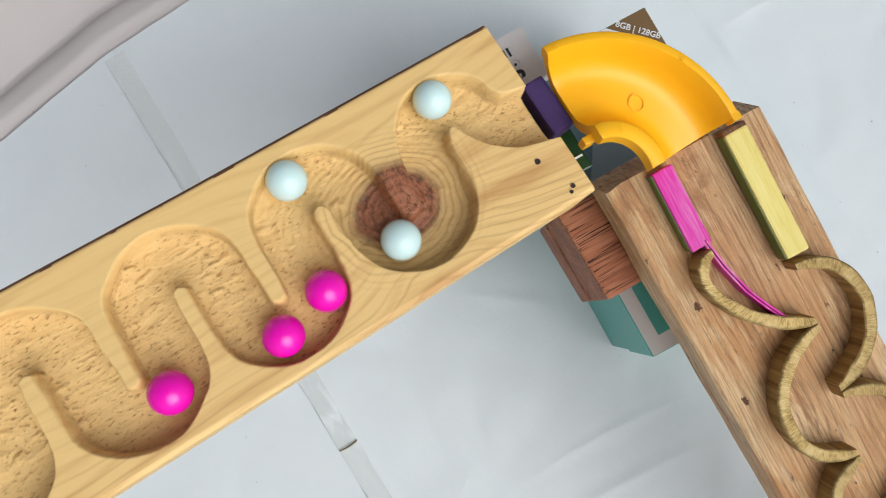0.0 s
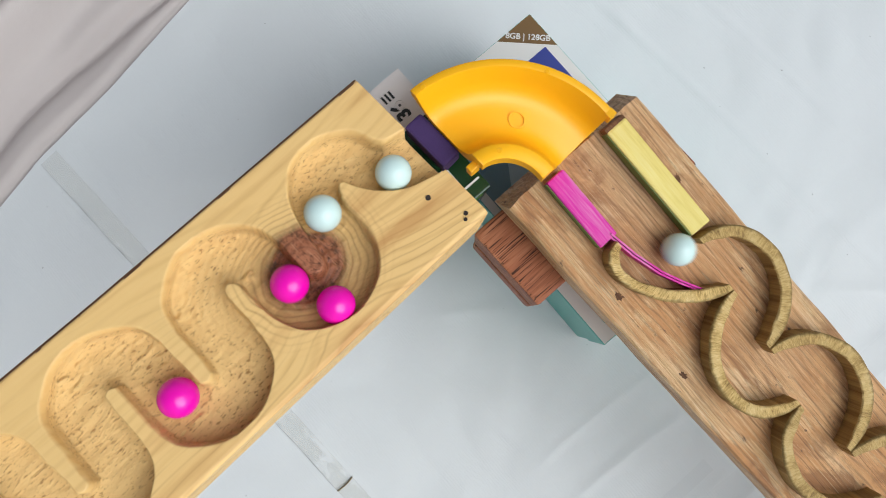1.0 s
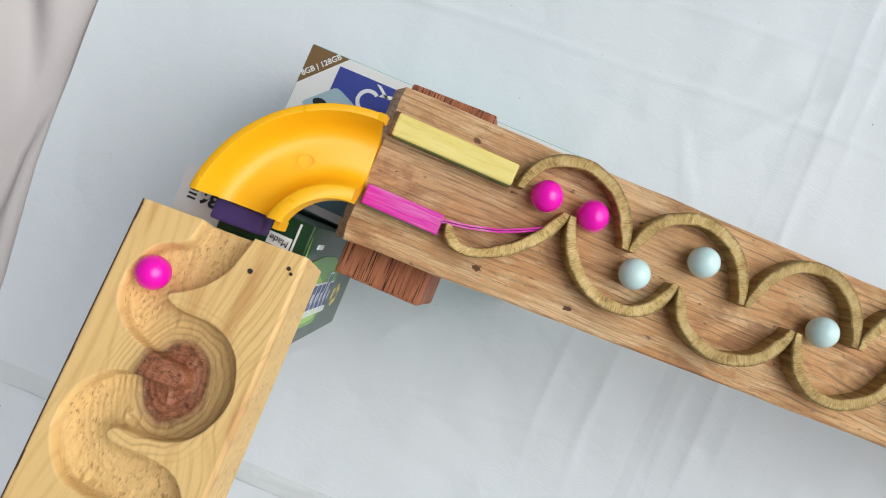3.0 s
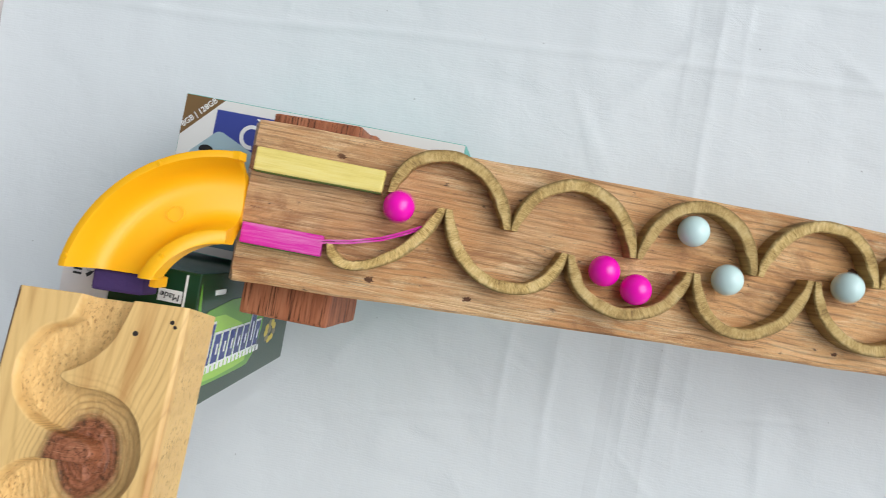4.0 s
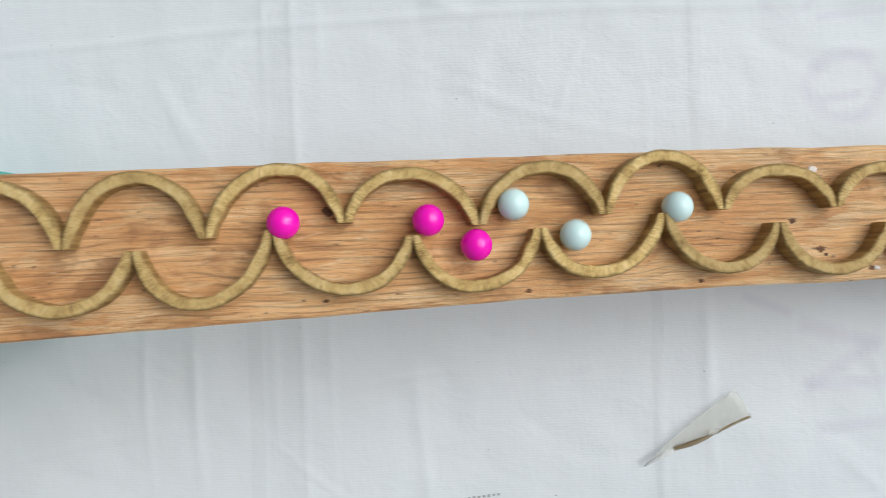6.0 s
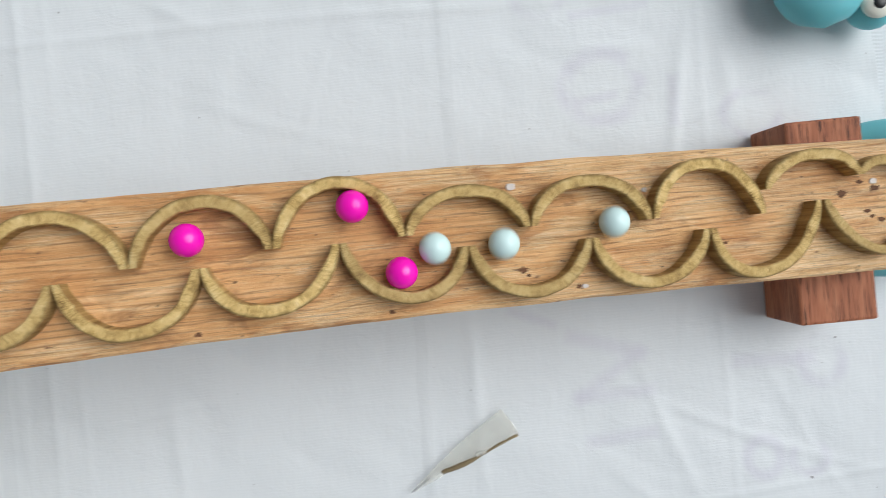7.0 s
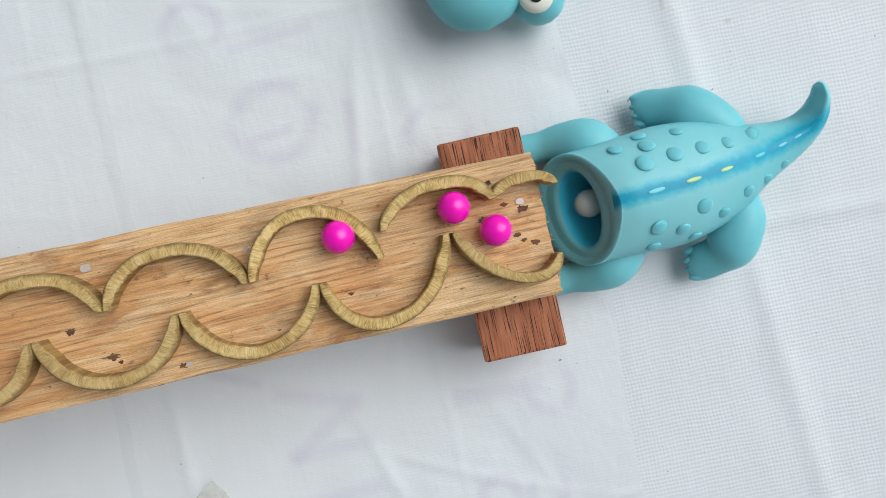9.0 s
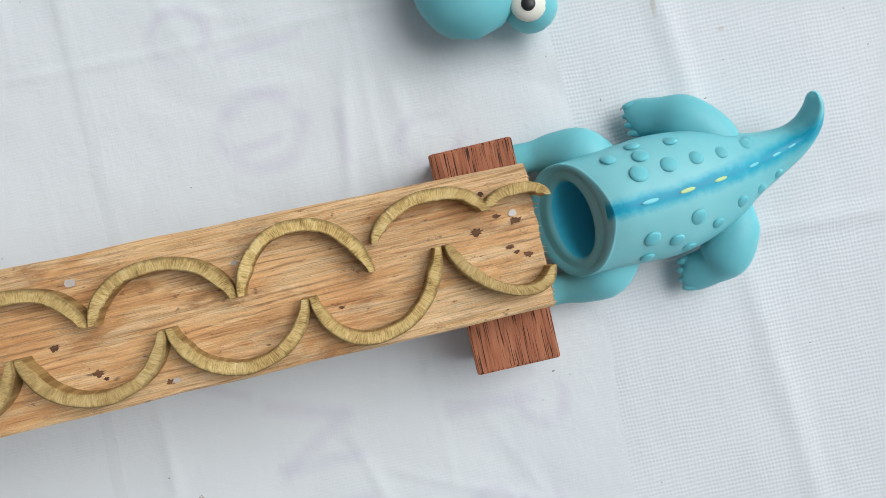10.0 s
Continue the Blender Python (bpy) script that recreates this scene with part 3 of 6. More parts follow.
v_, f_ = spread(lambda k, y: edge_x(y) + 0.02 - 0.45 * k, 110, -0.62, 0.50, 220, lambda x, y: min(fold_height(x, y), -0.008) if x > edge_x(y) else fold_height(x, y))
tagged(grid_object("grey_cloth", v_, f_, GREY_CLOTH), "rumpled pinkish grey cloth lying in folds beside the sheet", "cloth")

bm = block(5.0, 4.0, 0.04, 0.004, 2, (0.4, 0, -0.036))
tagged(part("table_top", bm, MESH_CLOTH), "white covered table top under the sheets", "table", kind="structure")


# ---- carved pine board ----
A_POSE = frame_of((-0.0228, -0.0652, 0.2394), (0.9985, 0.055, 0.0), (-0.0538, 0.977, -0.204))
A_WIDE, A_LONG, A_THICK, A_DEEP = 0.0815, 0.34, 0.030, 0.0115
LANE = [(0.002, -0.004, 0.0128), (0.001, 0.004, 0.0120), (-0.003, 0.0160, 0.0112), (-0.0110, 0.0232, 0.0112)]


def half_turn(u, v, radius, side, width):
    """Centre line of one bend of the groove, from its upper to its lower end."""
    for a in (-75, -45, -15, 15, 45, 75):
        LANE.append((u + side * radius * math.cos(radians(a)), v + radius * math.sin(radians(a)), width))


LANE += [(-0.0190, 0.0270, 0.0113), (-0.0225, 0.0365, 0.0113), (-0.0190, 0.0455, 0.0108), (-0.0080, 0.0508, 0.0106)]
half_turn(0.0065, 0.0685, 0.0157, 1, 0.0113)
half_turn(-0.0075, 0.0991, 0.0148, -1, 0.0120)
half_turn(0.0105, 0.1290, 0.0148, 1, 0.0116)
for n_ in range(5):
    half_turn(0.0105 if n_ % 2 else -0.0072, 0.1578 + 0.0287 * n_, 0.0143, 1 if n_ % 2 else -1, 0.0115)
glided = [tuple(p) for p in glide([p[:2] for p in LANE], 4 * len(LANE))]
LANE_R = np.interp(np.linspace(0, 1, len(glided) - 1), np.linspace(0, 1, len(LANE)), [p[2] for p in LANE])
SEG_A = np.array(glided[:-1])
SEG_D = np.array(glided[1:]) - SEG_A


def lane_distance(u, v):
    """How far a spot lies outside the groove's edge (inside: minus)."""
    p = np.array((u, v)) - SEG_A
    k = np.clip((p * SEG_D).sum(1) / (SEG_D**2).sum(1), 0, 1)
    return float((np.sqrt((((p - SEG_D * k[:, None])) ** 2).sum(1)) - LANE_R).min())


def carved(u, v):
    d = lane_distance(u, v) + 0.0005 * noise.noise(Vector((u * 90, v * 90, 2)))
    return -A_DEEP * (1 - smooth_step(-0.0010, 0.0, d)) * (0.90 + 0.10 * min(1.0, -d / 0.0055) if d < 0 else 1.0)


def carved_board():
    step = 0.00058
    nu, nv = int(A_WIDE / step) + 1, int(A_LONG / step) + 1
    du, dv = A_WIDE / (nu - 1), A_LONG / (nv - 1)
    verts, faces = [], []
    for j in range(nv):
        for i in range(nu):
            u, v = -A_WIDE / 2 + i * du, j * dv
            u -= 0.0017 * max(0.0, 1 - v / 0.14) * (1 - i / (nu - 1))
            z = carved(u, v)
            edge = min(i, nu - 1 - i) * du
            z -= 0.0012 * (1 - smooth_step(0.0, 0.002, edge)) if z > -0.001 else 0
            if z < -0.005:
                r = math.hypot(u - 0.0045, 0.8 * (v - 0.0715)) + 0.003 * noise.noise(Vector((u * 40, v * 40, 4)))
                z += 0.0005 * noise.noise(Vector((u * 260, v * 120, 7))) + 0.00016 * math.sin(r * 2300) * (1 - smooth_step(0.03, 0.06, r))
                z += 0.0013 * max(0.0, noise.noise(Vector((u * 420, v * 170, 3))) - 0.15) * (0.4 + noise.noise(Vector((u * 45, v * 45, 6))) ** 2 * 6)
            verts.append((u, -v, z))
    idx = lambda i, j: j * nu + i
    for j in range(nv - 1):
        for i in range(nu - 1):
            faces.append((idx(i, j), idx(i, j + 1), idx(i + 1, j + 1), idx(i + 1, j)))
    rim = [idx(i, 0) for i in range(nu)] + [idx(nu - 1, j) for j in range(1, nv)] + [idx(i, nv - 1) for i in range(nu - 2, -1, -1)] + [idx(0, j) for j in range(nv - 2, 0, -1)]
    base = len(verts)
    for k in rim:
        x, y, z = verts[k]
        verts.append((x, y, -A_THICK))
    for k in range(len(rim)):
        n = (k + 1) % len(rim)
        faces.append((rim[k], rim[n], base + n, base + k))
    faces.append(tuple(base + k for k in range(len(rim)))[::-1])
    me = bpy.data.meshes.new("carved_board")
    me.from_pydata(verts, [], faces)
    me.materials.append(PINE)
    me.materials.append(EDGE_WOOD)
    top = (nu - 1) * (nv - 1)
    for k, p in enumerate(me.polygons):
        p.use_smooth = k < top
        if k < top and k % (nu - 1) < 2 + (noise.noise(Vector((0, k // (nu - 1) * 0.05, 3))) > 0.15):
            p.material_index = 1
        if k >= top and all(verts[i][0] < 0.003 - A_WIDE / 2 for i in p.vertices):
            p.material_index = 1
    ob = new("carved_board", me)
    ob.matrix_world = A_POSE
    return tagged(ob, "pale planed pine board with winding carved groove and red knot", "marble track")


pine_board = carved_board()
for u, v, r in ((0.0187, 0.0145, 0.0012), (0.0345, 0.0075, 0.0010), (0.0363, 0.0095, 0.0008)):
    bm = bmesh.new()
    bmesh.ops.create_cone(bm, cap_ends=True, segments=12, radius1=r, radius2=r, depth=0.0008)
    part("nail_hole", bm, DARK, pine_board, "dark nail hole", at=pose(u, -v, 0.0001))


# ---- long board with bamboo rings ----
SLOPE = math.atan(0.1736)
B_POSE = frame_of((0.020, -0.008, 0.20346), (math.cos(SLOPE), 0, -math.sin(SLOPE)), (0, 1, 0))
B_LONG, B_THICK = 0.8015, 0.020
LOW = [(0.0, -0.0425), (0.067, -0.0409), (0.2, -0.0365), (0.416, -0.0303), (0.528, -0.0287), (0.66, -0.0300), (0.80, -0.0323)]
UPP = [(0.0, 0.0398), (0.172, 0.0421), (0.416, 0.0440), (0.553, 0.0450), (0.66, 0.0442), (0.80, 0.0418)]


def along(table, s):
    return float(np.interp(s, [p[0] for p in table], [p[1] for p in table]))


bamboo_track = group("bamboo_track", B_POSE, "weathered brown board with glued bamboo half rings forming a lane", "marble track")


def long_board():
    sections = []
    n = 120
    for k in range(n + 1):
        s = B_LONG * k / n
        lo, hi = along(LOW, s), along(UPP, s)
        wob = lambda q: 0.0007 * noise.noise(Vector((s * 30, q, 0)))
        lo, hi = lo + wob(1), hi + wob(5)
        se = s + (0.0016 * noise.noise(Vector((3, 1, 2))) if 0 < k < n else 0)
        pts = []
        m = 12
        e = 0.0012
        pts.append((se, lo, -e))
        for j in range(m + 1):
            v = lo + e + (hi - lo - 2 * e) * j / m
            rag = 0.0016 * noise.noise(Vector((v * 130, 2 if k else 6, 0))) if k in (0, n) else 0
            pts.append((se + rag, v, 0.0003 * noise.noise(Vector((s * 8, v * 90, 1)))))
        pts.append((se, hi, -e))
        sb = se - (0.006 if k == 0 else 0.0)
        pts.append((sb, hi, -B_THICK))
        pts.append((sb, lo - 0.0005, -B_THICK))
        sections.append(pts)
    return tube(sections)


board = part("board", long_board(), [OLD_WOOD, RED_EDGE], bamboo_track, "weathered brown board")
for p in board.data.polygons:
    p.material_index = 1 if p.normal.x < -0.6 else 0


def torn_fibres():
    rng, bm = random.Random(8), bmesh.new()
    for k in range(90):
        v = -0.031 + 0.072 * rng.random()
        long, z = rng.uniform(0.0012, 0.0042), rng.uniform(-0.004, 0.0003)
        at = pose(B_LONG - 0.0012 + long / 2, v, z, 0, rng.uniform(-25, 20), rng.uniform(-28, 28))
        w = rng.uniform(0.0002, 0.0005)
        q = [at @ Vector(p) for p in ((-long / 2, -w, -w), (-long / 2, w, -w), (-long / 2, 0, w), (long / 2, 0, 0))]
        vs = [bm.verts.new(p) for p in q]
        for f in ((0, 1, 2), (0, 3, 1), (1, 3, 2), (2, 3, 0)):
            bm.faces.new([vs[i] for i in f])
    return bm


part("torn_fibres", torn_fibres(), OLD_WOOD, bamboo_track, "frayed wood fibres at the sawn end")


def half_ring(a, b, apex, wall=0.0062, high=0.0105, n=56, end=1.0):
    """A half ring standing on the board from a to b that bulges to apex."""
    (ax, ay), (bx, by) = a, b
    mx, half = (ax + bx) / 2, (bx - ax) / 2
    up = 1 if apex > (ay + by) / 2 else -1
    secs = []
    for k in range(n + 1):
        th = math.pi * (1 - end * k / n)
        c, s = math.cos(th), math.sin(th)
        base = ay + (by - ay) * (c + 1) / 2
        tall = abs(apex - (ay + by) / 2)
        rag = 1 + 0.02 * noise.noise(Vector((ax * 200, k * 0.16, apex * 90)))
        thin = min(1.0, 0.58 + 0.42 * min(k, n - k) / 7)
        w = wall * thin * (1 + 0.12 * noise.noise(Vector((ax * 90, k * 0.12, 3))) + 0.05 * noise.noise(Vector((ax * 90, k * 0.9, 5))))
        # outer curve, and the inner one a wall's width towards the middle
        ox, oy = mx + half * c, base + up * tall * s * rag
        ix, iy = mx + (half - w) * c, base + up * (tall - w) * s * rag
        h = high * (1 + 0.05 * noise.noise(Vector((ax * 50, k * 0.15, 8))))
        e = 0.0007
        px, py = ix + (ox - ix) * 0.1, iy + (oy - iy) * 0.1
        qx, qy = ix + (ox - ix) * 0.88, iy + (oy - iy) * 0.88
        rough = 0.0005 * noise.noise(Vector((ax * 70, k * 1.3, apex * 40)))
        secs.append([(ix, iy, -0.0004), (ix, iy, h - e), (px, py, h + rough), (qx, qy, h - rough), (ox, oy, h - e), (ox, oy, -0.0004)])
    bm = tube(secs)
    run = bm.verts.layers.float_vector.new("run")
    way = 0.0
    for k, v in enumerate(bm.verts):
        if k % 6 == 0 and k:
            way += (Vector(secs[k // 6][2]) - Vector(secs[k // 6 - 1][2])).length
        v[run] = (way, wall * (0.0, 0.0, 0.1, 0.88, 1.0, 1.0)[k % 6], 0.0)
    return bm


KNOT_MORE = [(0.5675, 0.0050, 0.0022), (0.5832, -0.0109, 0.0024), (0.6972, -0.0076, 0.0012), (0.7700, 0.0130, 0.0028), (0.7850, 0.0020, 0.0020), (0.7760, 0.0310, 0.0016), (0.7905, 0.0145, 0.0026), (0.7940, -0.0035, 0.0020), (0.7880, -0.0010, 0.0013), (0.7815, 0.0185, 0.0017), (0.6240, 0.0290, 0.0012), (0.5860, -0.0140, 0.0012)]
GLUE_SPOTS = [(0.5806, 0.0323, 0.0035), (0.6160, -0.0225, 0.0022), (0.6531, 0.0249, 0.0020), (0.7900, 0.0185, 0.0034)]
U_TIP = [(0.0690, 0.0151), (0.1327, 0.0073), (0.1986, 0.0049), (0.2626, 0.0075), (0.3283, 0.0125), (0.3945, 0.0090), (0.4597, 0.0120),
         (0.5234, 0.0121), (0.5868, 0.0112), (0.6522, 0.0090), (0.7165, 0.0062)]
U_TOP = [0.0410, 0.0388, 0.0407, 0.0424, 0.0388, 0.0402, 0.0440, 0.0350, 0.0350, 0.0385]
L_TIP = [(0.0440, -0.0155), (0.0988, 0.0120), (0.1636, 0.0010), (0.2293, 0.0030), (0.2934, 0.0102), (0.3610, 0.0050), (0.4255, 0.0060),
         (0.4908, 0.0114), (0.5538, 0.0042), (0.6180, 0.0022), (0.6832, 0.0010), (0.7495, 0.0105)]
L_TOP = [-0.0226, -0.0242, -0.0270, -0.0265, -0.0232, -0.0245, -0.0205, -0.0212, -0.0250, -0.0267, -0.0275]
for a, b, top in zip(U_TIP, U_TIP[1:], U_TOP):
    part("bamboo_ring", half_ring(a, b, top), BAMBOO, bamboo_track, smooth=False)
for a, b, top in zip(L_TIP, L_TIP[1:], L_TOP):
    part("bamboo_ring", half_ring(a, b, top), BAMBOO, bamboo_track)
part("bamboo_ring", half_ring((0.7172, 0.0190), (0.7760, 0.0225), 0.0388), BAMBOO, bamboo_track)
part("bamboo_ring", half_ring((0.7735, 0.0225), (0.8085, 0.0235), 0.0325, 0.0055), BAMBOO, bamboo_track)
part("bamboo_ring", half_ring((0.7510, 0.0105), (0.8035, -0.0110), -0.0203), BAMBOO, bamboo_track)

# painted sticks and the bent strips at the start
bm = block(0.064, 0.0115, 0.008, 0.0012, 2, (0.0345, 0.0195, 0.0060), 0.0006)
stick = part("guide_stick", bm, YELLOW_PAINT, bamboo_track, "yellow painted stick")
part("burnt_end", block(0.0035, 0.0119, 0.0078, 0.0012, 2, (0.0022, 0.0195, 0.0056), 0.0005), KNOT, stick, "scorched dark end")
part("green_edge", block(0.0630, 0.0009, 0.0072, 0.0002, 1, (0.0345, 0.0136, 0.0052), 0.0002), GREEN_PAINT, stick)
bm = block(0.040, 0.0105, 0.0065, 0.001, 2, (0.0220, -0.0175, 0.0046), 0.0006)
stick = part("guide_stick", bm, PINK_PAINT, bamboo_track, "pink painted stick")
part("green_edge", block(0.0390, 0.0008, 0.0056, 0.0002, 1, (0.0220, -0.0229, 0.0040), 0.0002), GREEN_PAINT, stick)


def strip(points, thick, high):
    secs = []
    for k, (x, y) in enumerate(points):
        x0, y0 = points[max(0, k - 1)]
        x1, y1 = points[min(len(points) - 1, k + 1)]
        d = Vector((y0 - y1, x1 - x0, 0)).normalized() * thick / 2
        secs.append([(x - d.x, y - d.y, 0.0), (x + d.x, y + d.y, 0.0), (x + d.x, y + d.y, high), (x - d.x, y - d.y, high)])
    return tube(secs)


for off, h in ((0.0, 0.0085), (-0.0013, 0.0078)):
    part("paper_strip", strip([(0.040, -0.0148 + off), (0.055, -0.0122 + off), (0.0700, -0.0080 + off), (0.080, -0.0035 + off), (0.0890, 0.0012 + off)], 0.0009, h),
         PINK_PAINT, bamboo_track, "bent pink strip")
DARK_SPOTS = [(0.0675, -0.0300, 0.0024), (0.1185, -0.0312, 0.0020), (0.3175, -0.0256, 0.0015), (0.4205, -0.0255, 0.0017), (0.514, -0.0250, 0.0016), (0.6127, -0.0225, 0.0015), (0.0430, 0.0290, 0.0020), (0.3200, 0.0185, 0.0032)]
DARK_SPOTS += KNOT_MORE
for s, v, r in DARK_SPOTS:
    pts = []
    for k in range(26):
        a = 2 * math.pi * k / 26
        q = r * (0.55 + 1.1 * abs(noise.noise(Vector((s * 900, v * 900 + math.cos(a) * 2.6, math.sin(a) * 2.6)))))
        pts.append((s + 1.3 * q * math.cos(a), v + 0.8 * q * math.sin(a)))
    part("knot", prism(pts, -0.0004, 0.00035), KNOT, bamboo_track, "small dark knot")
for s, v, r in GLUE_SPOTS:
    pts = [(s + r * (0.6 + 0.7 * abs(noise.noise(Vector((s * 700, k * 1.7, 4))))) * math.cos(k * 0.785), v + 0.7 * r * (0.6 + 0.7 * abs(noise.noise(Vector((v * 700, k * 1.9, 1))))) * math.sin(k * 0.785)) for k in range(8)]
    part("glue_flake", prism(pts, -0.0003, 0.0007), GLUE, bamboo_track, "clear dried glue flake")


# ---- wooden blocks ----
def wood_block(x0, x1, y0, y1, z0, z1, turn, label):
    bm = block(x1 - x0, y1 - y0, z1 - z0, 0.0018, 2, (0, 0, 0), 0.0004)
    ob = part("wood_block", bm, RED_WOOD)
    ob.matrix_world = pose((x0 + x1) / 2, (y0 + y1) / 2, (z0 + z1) / 2, 0, 0, turn)
    return tagged(ob, label, "wood block", "red hardwood blocks")


wood_block(0.0155, 0.0650, -0.0694, 0.0410, 0.1318, 0.1753, 0, "upper red-brown hardwood block under the start of the board")
wood_block(0.0150, 0.0643, -0.0703, 0.0440, 0.1073, 0.1318, 0.4, "lower red-brown hardwood block standing on the carton")
wood_block(0.7630, 0.8090, -0.0715, 0.0505, -0.002, 0.0455, 0, "single red-brown hardwood block under the end of the board")


# ---- phone carton ----
def carton():
    ob = group("phone_carton", pose(0.0205, 0.0025, 0.0, 0, 0, -1.2), "flat phone carton with teal sides and white bordered photo lid", "box")
    sx, sy, h = 0.1870, 0.1015, 0.1066
    part("base", block(sx - 0.0016, sy - 0.0016, 0.054, 0.001, 2, (0, 0, 0.024)), TEAL_CARD, ob, "teal carton base")
    lid = part("lid", block(sx, sy, h - 0.050, 0.0010, 2, (0, 0, h - (h - 0.050) / 2)), TEAL_CARD, ob, "teal sided lid")
    t0 = h + 0.0001
    x0, y1 = -sx / 2, sy / 2
    flat = lambda pts, lvl: prism(pts, t0 + 0.0002 * lvl, t0 + 0.0002 * (lvl + 1))
    e = 0.0006
    part("top_sheet", flat([(x0 + e, -y1 + e), (-x0 - e, -y1 + e), (-x0 - e, y1 - e), (x0 + e, y1 - e)], 0), WHITE_CARD, lid, "white printed top")
    part("corner_print", flat([(x0 + e, y1 - e), (x0 + e, y1 - 0.0275), (x0 + 0.0270, y1 - e)], 1), BROWN_INK, lid, "brown corner print")
    words("8GB | 128GB", 0.0052, WHITE_INK, pose(x0 + 0.0112, y1 - 0.0112, t0 + 0.0007, 0, 0, 45), lid, bold=0.00008)
    part("photo_print", flat([(x0 + 0.0230, y1 - 0.007), (x0 + 0.0230, y1 - 0.030), (x0 + 0.030, y1 - 0.060), (x0 + 0.10, y1 - 0.060), (x0 + 0.09, y1 - 0.007)], 1), BLUE_INK, lid, "blue photo print")
    part("photo_print", flat([(x0 + 0.0902, y1 - 0.009), (x0 + 0.1102, -y1 + 0.009), (-x0 - 0.010, -y1 + 0.009), (-x0 - 0.010, y1 - 0.009)], 1), TEAL_CARD, lid, "teal photo print")
    ph = [(x0 + 0.0095, y1 - 0.0385), (x0 + 0.0100, y1 - 0.0365), (x0 + 0.0250, y1 - 0.0220), (x0 + 0.0275, y1 - 0.0210), (x0 + 0.0300, y1 - 0.0215), (x0 + 0.0960, y1 - 0.0500), (x0 + 0.080, y1 - 0.083)]
    part("phone_print", flat(ph[::-1], 2), PALE_INK, lid, "pale blue phone picture")
    part("shadow_print", flat([(x0 + 0.012, y1 - 0.0605), (x0 + 0.012, -y1 + 0.006), (x0 + 0.1095, -y1 + 0.006), (x0 + 0.1002, y1 - 0.0605)], 1), SLATE_INK, lid, "dull blue lower part of the photo")
    part("camera_print", flat([(x0 + 0.0205 + 0.005 * math.cos(a), y1 - 0.0340 + 0.003 * math.sin(a)) for a in np.linspace(0, 6.283, 13)[:-1]], 3), BLACK_INK, lid)
    part("dark_print", flat([(0.052 + 0.010 * math.cos(a), -y1 + 0.030 + 0.012 * math.sin(a)) for a in np.linspace(0, 6.283, 17)[:-1]], 2), NAVY_INK, lid)
    ring = []
    for k in range(15):
        a = 0.9 + k * 4.0 / 14
        ring.append([(x0 + 0.049 + r * math.cos(a), y1 - 0.021 + r * math.sin(a), t0 + 0.0004 + dz) for r, dz in ((0.0055, 0), (0.0080, 0), (0.0080, 0.0004), (0.0055, 0.0004))])
    part("curl_print", tube(ring), WHITE_INK, lid, "white curl print")
    part("slant_print", flat([(x0 + 0.0500, y1 - 0.0085), (x0 + 0.0530, y1 - 0.0085), (x0 + 0.0620, y1 - 0.0150), (x0 + 0.0590, y1 - 0.0150)][::-1], 3), WHITE_INK, lid, "white slanting stroke")
    part("slant_print", flat([(x0 + 0.0545, y1 - 0.0155), (x0 + 0.0560, y1 - 0.0133), (x0 + 0.0640, y1 - 0.0120), (x0 + 0.0640, y1 - 0.0142)][::-1], 3), WHITE_INK, lid, "white slanting stroke")
    return ob


carton()


